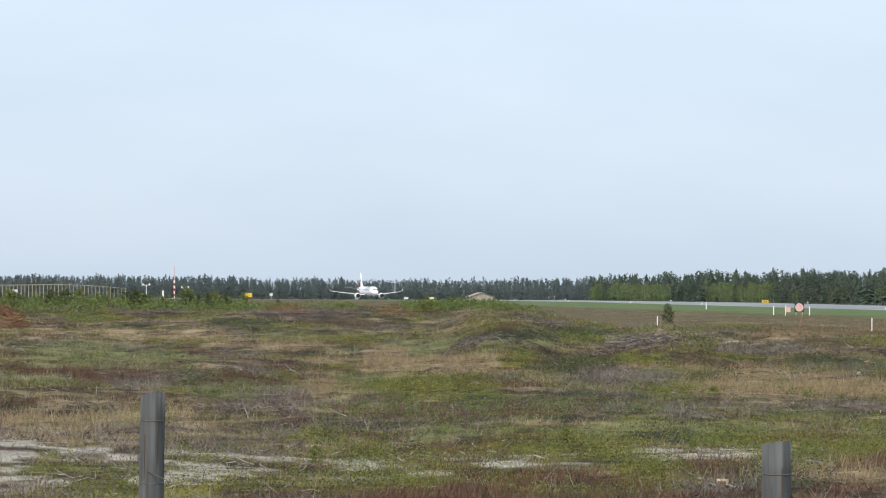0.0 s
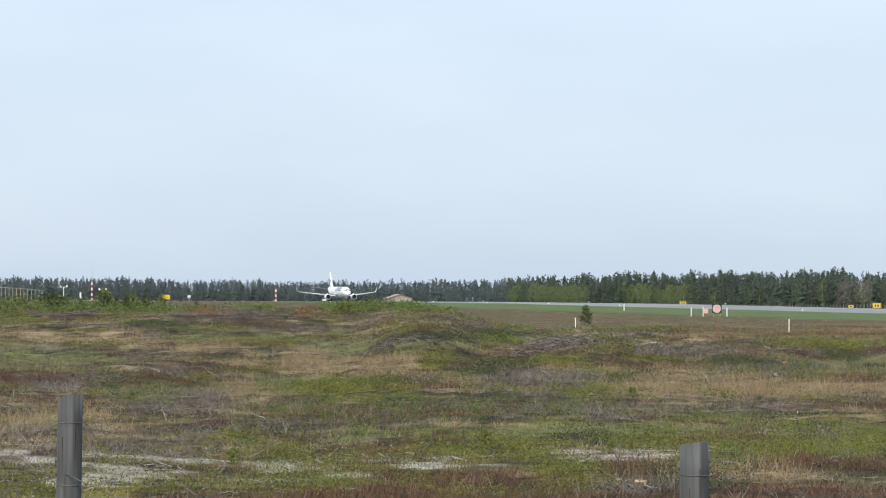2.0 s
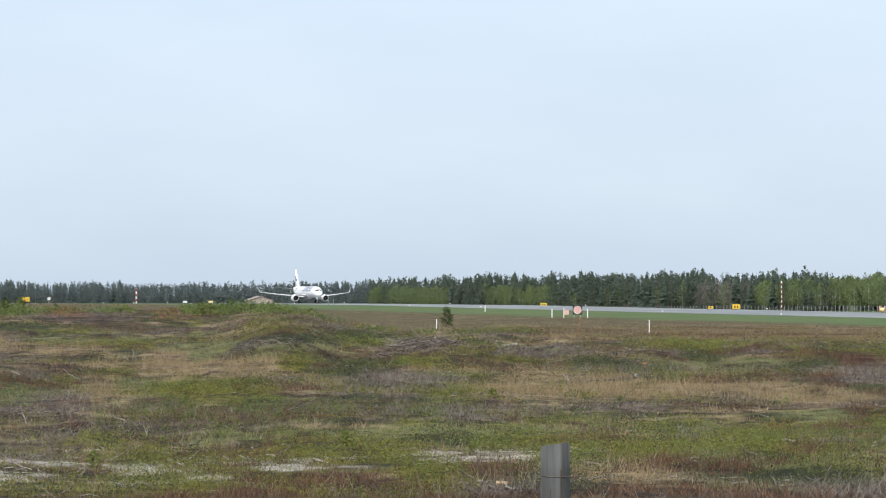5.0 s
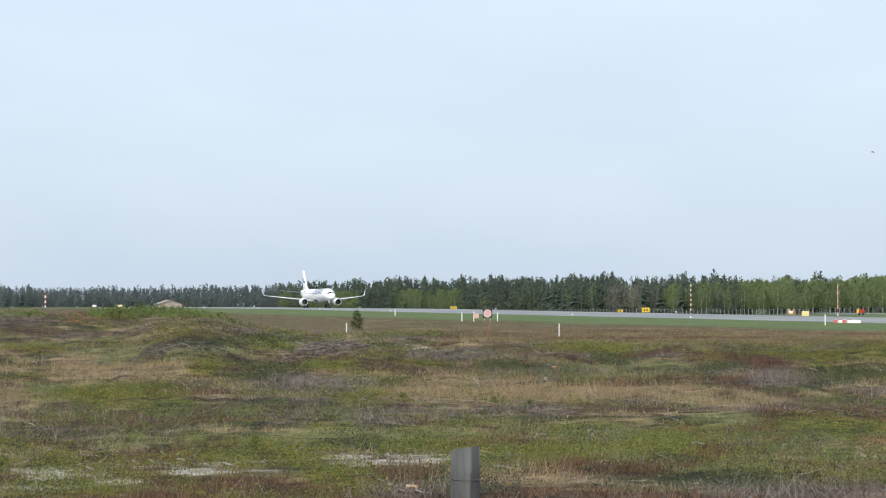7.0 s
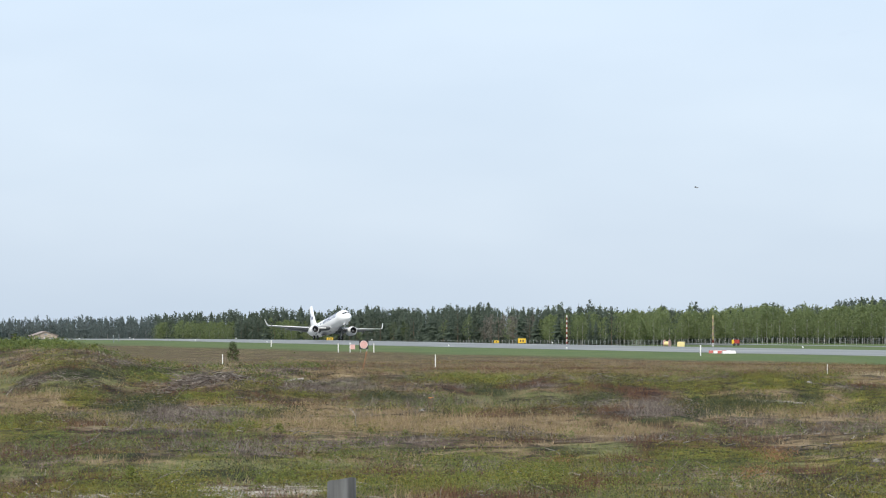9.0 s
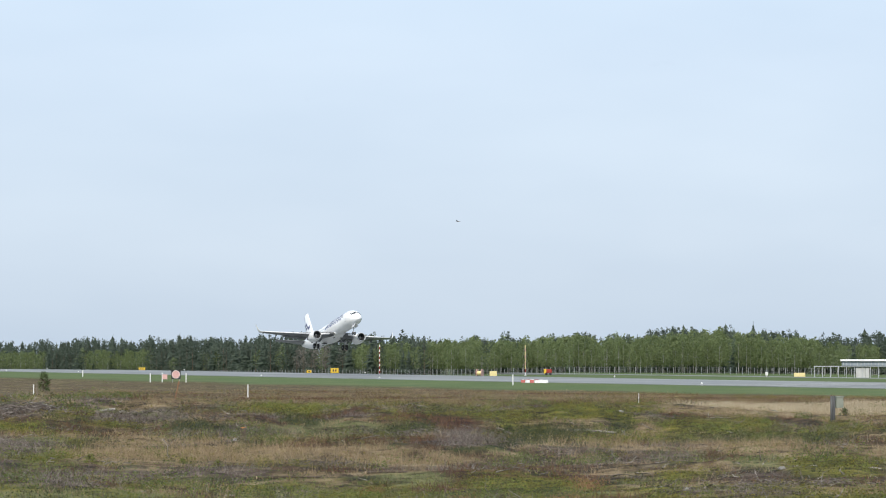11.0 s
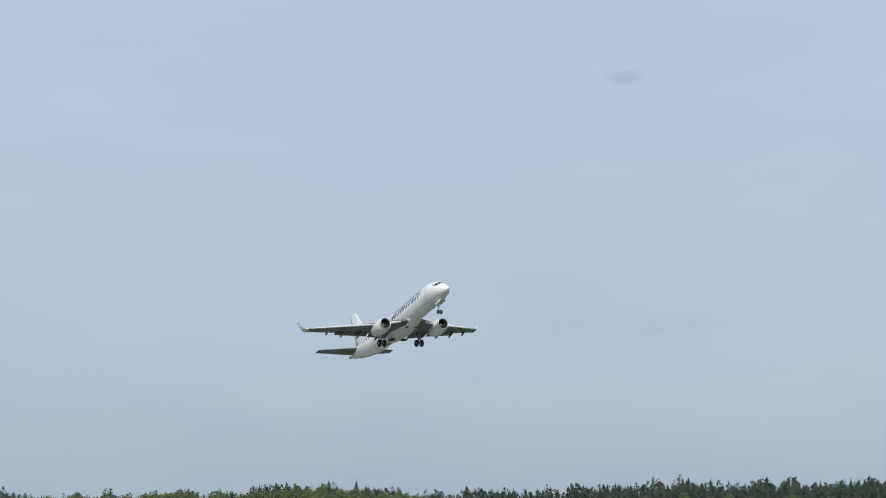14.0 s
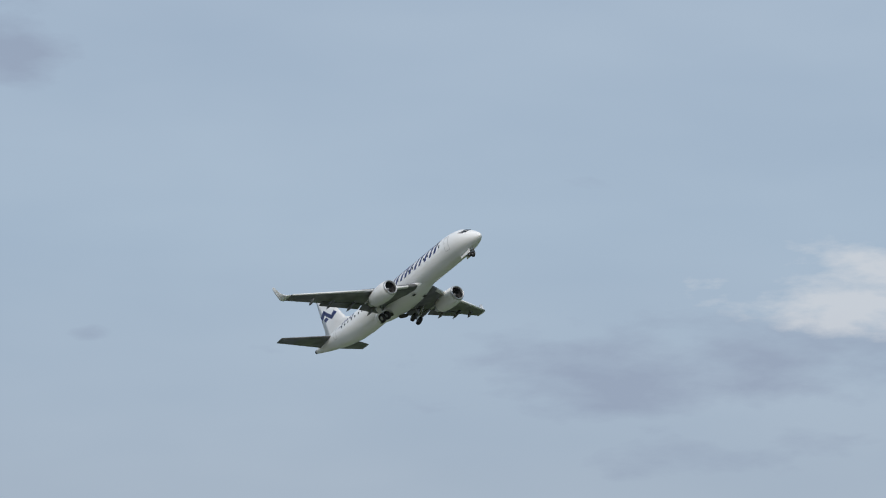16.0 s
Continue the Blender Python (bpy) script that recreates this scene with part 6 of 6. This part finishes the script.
def runway_light(v, u):
    x, y = edge_point(v, u)
    z = float(runway_level(y))
    e = thing("runway_light", pose(x, y, z + (0 if RW_NEAR < u < RW_FAR else -0.05)), "small white runway edge light", "runway light", "runway edge lights")
    bm = bmesh.new()
    tube(bm, (0, 0, -0.1), (0, 0, 0.22), 0.06)
    part("stem", bm, M_GALV, e)
    bm = bmesh.new()
    lathe(bm, [(0, 0.01), (0.0, 0.14), (0.16, 0.13), (0.26, 0.01)], 12, Matrix.Translation((0, 0, 0.22)) @ pose(0, 0, 0, 90, 0, 0))
    part("globe", bm, M_LAMP, e, "white lamp globe")


for q in range(20):
    runway_light(1250.0 - 60 * q, RW_NEAR - 1.5)
    if q % 2 == 0:
        runway_light(1250.0 - 60 * q, RW_FAR + 1.5)


# red and white blocks that close off the taxiway, and a small works trailer
def barrier(v, u, red, turn):
    x, y = edge_point(v, u)
    z = float(runway_level(y))
    e = thing("barrier_block", pose(x, y, z, 0, 0, turn), ("red" if red else "white") + " plastic barrier block in a row on the paving", "barrier", "red and white barrier blocks")
    bm = bmesh.new()
    sec = [(-0.3, 0), (0.3, 0), (0.16, 0.42), (-0.16, 0.42)]
    loft(bm, [[Vector((q, a, b)) for a, b in sec] for q in (-1.0, 1.0)])
    b = part("body", bm, M_REDP if red else M_PAINT, e)
    bm = bmesh.new()
    box(bm, 0, 0, 0.44, 0.5, 0.16, 0.06)
    part("grip", bm, M_REDP if red else M_PAINT, b)


for q in range(8):
    ax, dd = 20.0 + 0.235 * q, 462 - 3 * q
    bx_, by_ = spot(ax, dd)
    barrier(-bx_ * NY + by_ * NX, bx_ * NX + by_ * NY, q % 2 == 1, -ax)


for q in range(4):
    bx_, by_ = spot(11.93 + 0.075 * q, 505 - 2 * q)
    barrier(-bx_ * NY + by_ * NX, bx_ * NX + by_ * NY, q % 2 == 0, -12 + 20 * (q % 2))


def works_trailer():
    x, y = spot(12.27, 690)
    z = float(land(x, y))
    e = thing("works_trailer", pose(x, y, z, 0, 0, facing(12.27)), "small red and yellow works trailer parked by the runway", "trailer")
    bm = bmesh.new()
    box(bm, 0.25, 0, 0.85, 1.1, 1.0, 0.8, 0.08)
    part("body", bm, M_REDP, e, "red body")
    bm = bmesh.new()
    box(bm, -0.55, -0.1, 0.8, 0.5, 0.9, 0.9, 0.04)
    part("panel", bm, M_YELLOW, e, "yellow end panel")
    for s in (-0.3, 0.5):
        bm = bmesh.new()
        lathe(bm, [(-0.1, 0.02), (-0.1, 0.22), (-0.06, 0.28), (0.06, 0.28), (0.1, 0.22), (0.1, 0.02)], 14, Matrix.Translation((s, -0.5, 0.28)))
        part("wheel", bm, M_RUBBER, e)
    x, y = spot(11.12, 695)
    z = float(land(x, y))
    e = thing("cable_drum", pose(x, y, z, 0, 0, 60), "pale pink cable drum lying by the runway", "cable drum")
    for s in (-0.55, 0.55):
        bm = bmesh.new()
        lathe(bm, [(s - 0.06, 0.02), (s - 0.06, 0.85), (s + 0.06, 0.85), (s + 0.06, 0.02)], 18, Matrix.Translation((0, 0, 0.85)))
        part("flange", bm, M_PINK, e)
    bm = bmesh.new()
    lathe(bm, [(-0.5, 0.45), (0.5, 0.45)], 16, Matrix.Translation((0, 0, 0.85)))
    part("core", bm, M_PALEY, e)


works_trailer()

# ---- a bird crossing the sky
M_BIRD = material("grey-brown plumage", [(0.16, 0.15, 0.14), (0.24, 0.225, 0.21)], scale=9, rough=0.8)


def build_bird():
    e = thing("bird", pose(0, 0, 30), "small dark bird gliding across the pale sky", "bird")
    rings = []
    for y, r in ((0.16, 0.006), (0.12, 0.022), (0.06, 0.034), (-0.03, 0.036), (-0.12, 0.022), (-0.22, 0.014)):
        rings.append([Vector((r * math.cos(a) * (1.6 if y < -0.2 else 1), y, r * math.sin(a) * (0.4 if y < -0.2 else 1))) for a in [2 * math.pi * k / 10 for k in range(10)]])
    part("body", loft(bmesh.new(), rings), M_BIRD, e, smooth=True)
    wings = []
    for s in (1, -1):
        sec = [(0.0, 0.07, 0.12), (0.17, 0.09, 0.10), (0.34, 0.03, 0.07), (0.46, -0.04, 0.02)]
        rings = [[Vector((s * x, y, 0.012)), Vector((s * x, y - c, 0.004)), Vector((s * x, y - c * 0.4, -0.008))] for x, y, c in sec]
        w = part("wing", loft(bmesh.new(), rings), M_BIRD, e)
        w.matrix_basis = pose(s * 0.04, 0, 0.03)
        wings.append((w, s))
    return e, wings


bird, bird_wings = build_bird()


# ---- the take-off run and climb
FLIGHT = [
    (0.0, pose(-28.39, 1277.21, -3.65, 0.00, 0.00, 191.81)),
    (0.5, pose(-23.39, 1253.34, -3.50, 0.00, 0.00, 191.81)),
    (1.0, pose(-18.32, 1229.07, -3.35, 0.00, 0.00, 191.81)),
    (1.5, pose(-13.15, 1204.37, -3.20, 0.00, 0.00, 191.81)),
    (2.0, pose(-7.90, 1179.27, -3.05, 0.00, 0.00, 191.81)),
    (2.5, pose(-2.56, 1153.74, -2.92, 0.00, 0.00, 191.81)),
    (3.0, pose(2.87, 1127.79, -2.80, 0.00, 0.00, 191.81)),
    (3.5, pose(8.38, 1101.42, -2.68, 0.00, 0.00, 191.81)),
    (4.0, pose(13.98, 1074.64, -2.56, 0.00, 0.00, 191.81)),
    (4.5, pose(19.67, 1047.45, -2.46, 0.00, 0.00, 191.81)),
    (5.0, pose(25.44, 1019.85, -2.38, 0.00, 0.00, 191.81)),
    (5.5, pose(31.30, 991.86, -2.31, 0.00, 0.00, 191.73)),
    (6.0, pose(37.23, 963.49, -2.25, 0.03, 0.00, 191.54)),
    (6.5, pose(43.24, 934.75, -2.20, 0.11, 0.00, 191.27)),
    (7.0, pose(49.33, 905.65, -2.15, 0.53, 0.00, 190.98)),
    (7.5, pose(55.49, 876.20, -2.11, 2.60, -0.35, 190.71)),
    (8.0, pose(61.71, 846.44, -2.07, 5.60, -0.90, 190.51)),
    (8.5, pose(68.00, 816.36, -2.01, 7.40, -1.32, 190.38)),
    (9.0, pose(74.35, 786.00, -1.86, 8.60, -1.75, 190.29)),
    (9.5, pose(80.76, 755.38, -1.38, 9.49, -2.16, 190.21)),
    (10.0, pose(87.21, 724.52, -0.50, 10.20, -2.49, 190.11)),
    (10.5, pose(93.71, 693.45, 0.83, 10.79, -2.72, 189.99)),
    (11.0, pose(100.25, 662.19, 2.65, 11.40, -2.80, 189.81)),
    (11.5, pose(106.82, 630.77, 4.93, 12.28, -1.70, 189.51)),
    (12.0, pose(113.42, 599.23, 7.82, 13.32, 0.00, 189.11)),
    (12.5, pose(120.03, 567.60, 11.25, 14.30, 1.10, 188.71)),
    (13.0, pose(126.66, 535.91, 15.49, 15.12, 0.95, 188.27)),
    (13.5, pose(133.29, 504.19, 20.35, 15.90, 0.80, 188.01)),
    (14.0, pose(139.92, 472.50, 25.43, 16.65, 0.90, 188.01)),
    (14.5, pose(146.54, 440.85, 31.05, 17.40, 1.10, 188.01)),
    (15.0, pose(153.14, 409.31, 37.45, 18.20, 1.20, 188.01)),
    (15.5, pose(159.71, 377.90, 44.55, 18.50, 0.90, 188.01)),
    (16.0, pose(166.24, 346.68, 52.05, 18.70, 0.40, 188.01)),
]


def motions():
    walk(airliner, FLIGHT)
    for name, s in (("starboard", 1), ("port", -1)):
        walk(gears[name], [(t, pose(s * 2.85, -0.1, 2.05, 0, s * a, 0)) for t, a in ((0, 0), (14.2, 0), (14.6, 4), (15.2, 10), (16, 30))])
    walk(gears["nose"], [(t, pose(0, 13.83, 1.75, a, 0, 0)) for t, a in ((0, 0), (13.9, 0), (14.3, 4), (15.0, 40), (16, 70))])
    rows = []
    for k in range(9):
        t = 2.0 * k
        az, el, d = 12.26 - 0.43 * (t - 7.5), 2.36 - 0.034 * (t - 7.5), 300.0
        x, y = spot(az, d)
        rows.append((t, pose(x, y, EYE + d * math.tan(radians(el)), 0, 8, 65)))
    walk(bird, rows)
    for w, s in bird_wings:
        walk(w, [(0.25 * k, pose(s * 0.04, 0, 0.03, 0, -s * (4 + 9 * math.sin(0.25 * k * 6.0)), 0)) for k in range(65)])


motions()
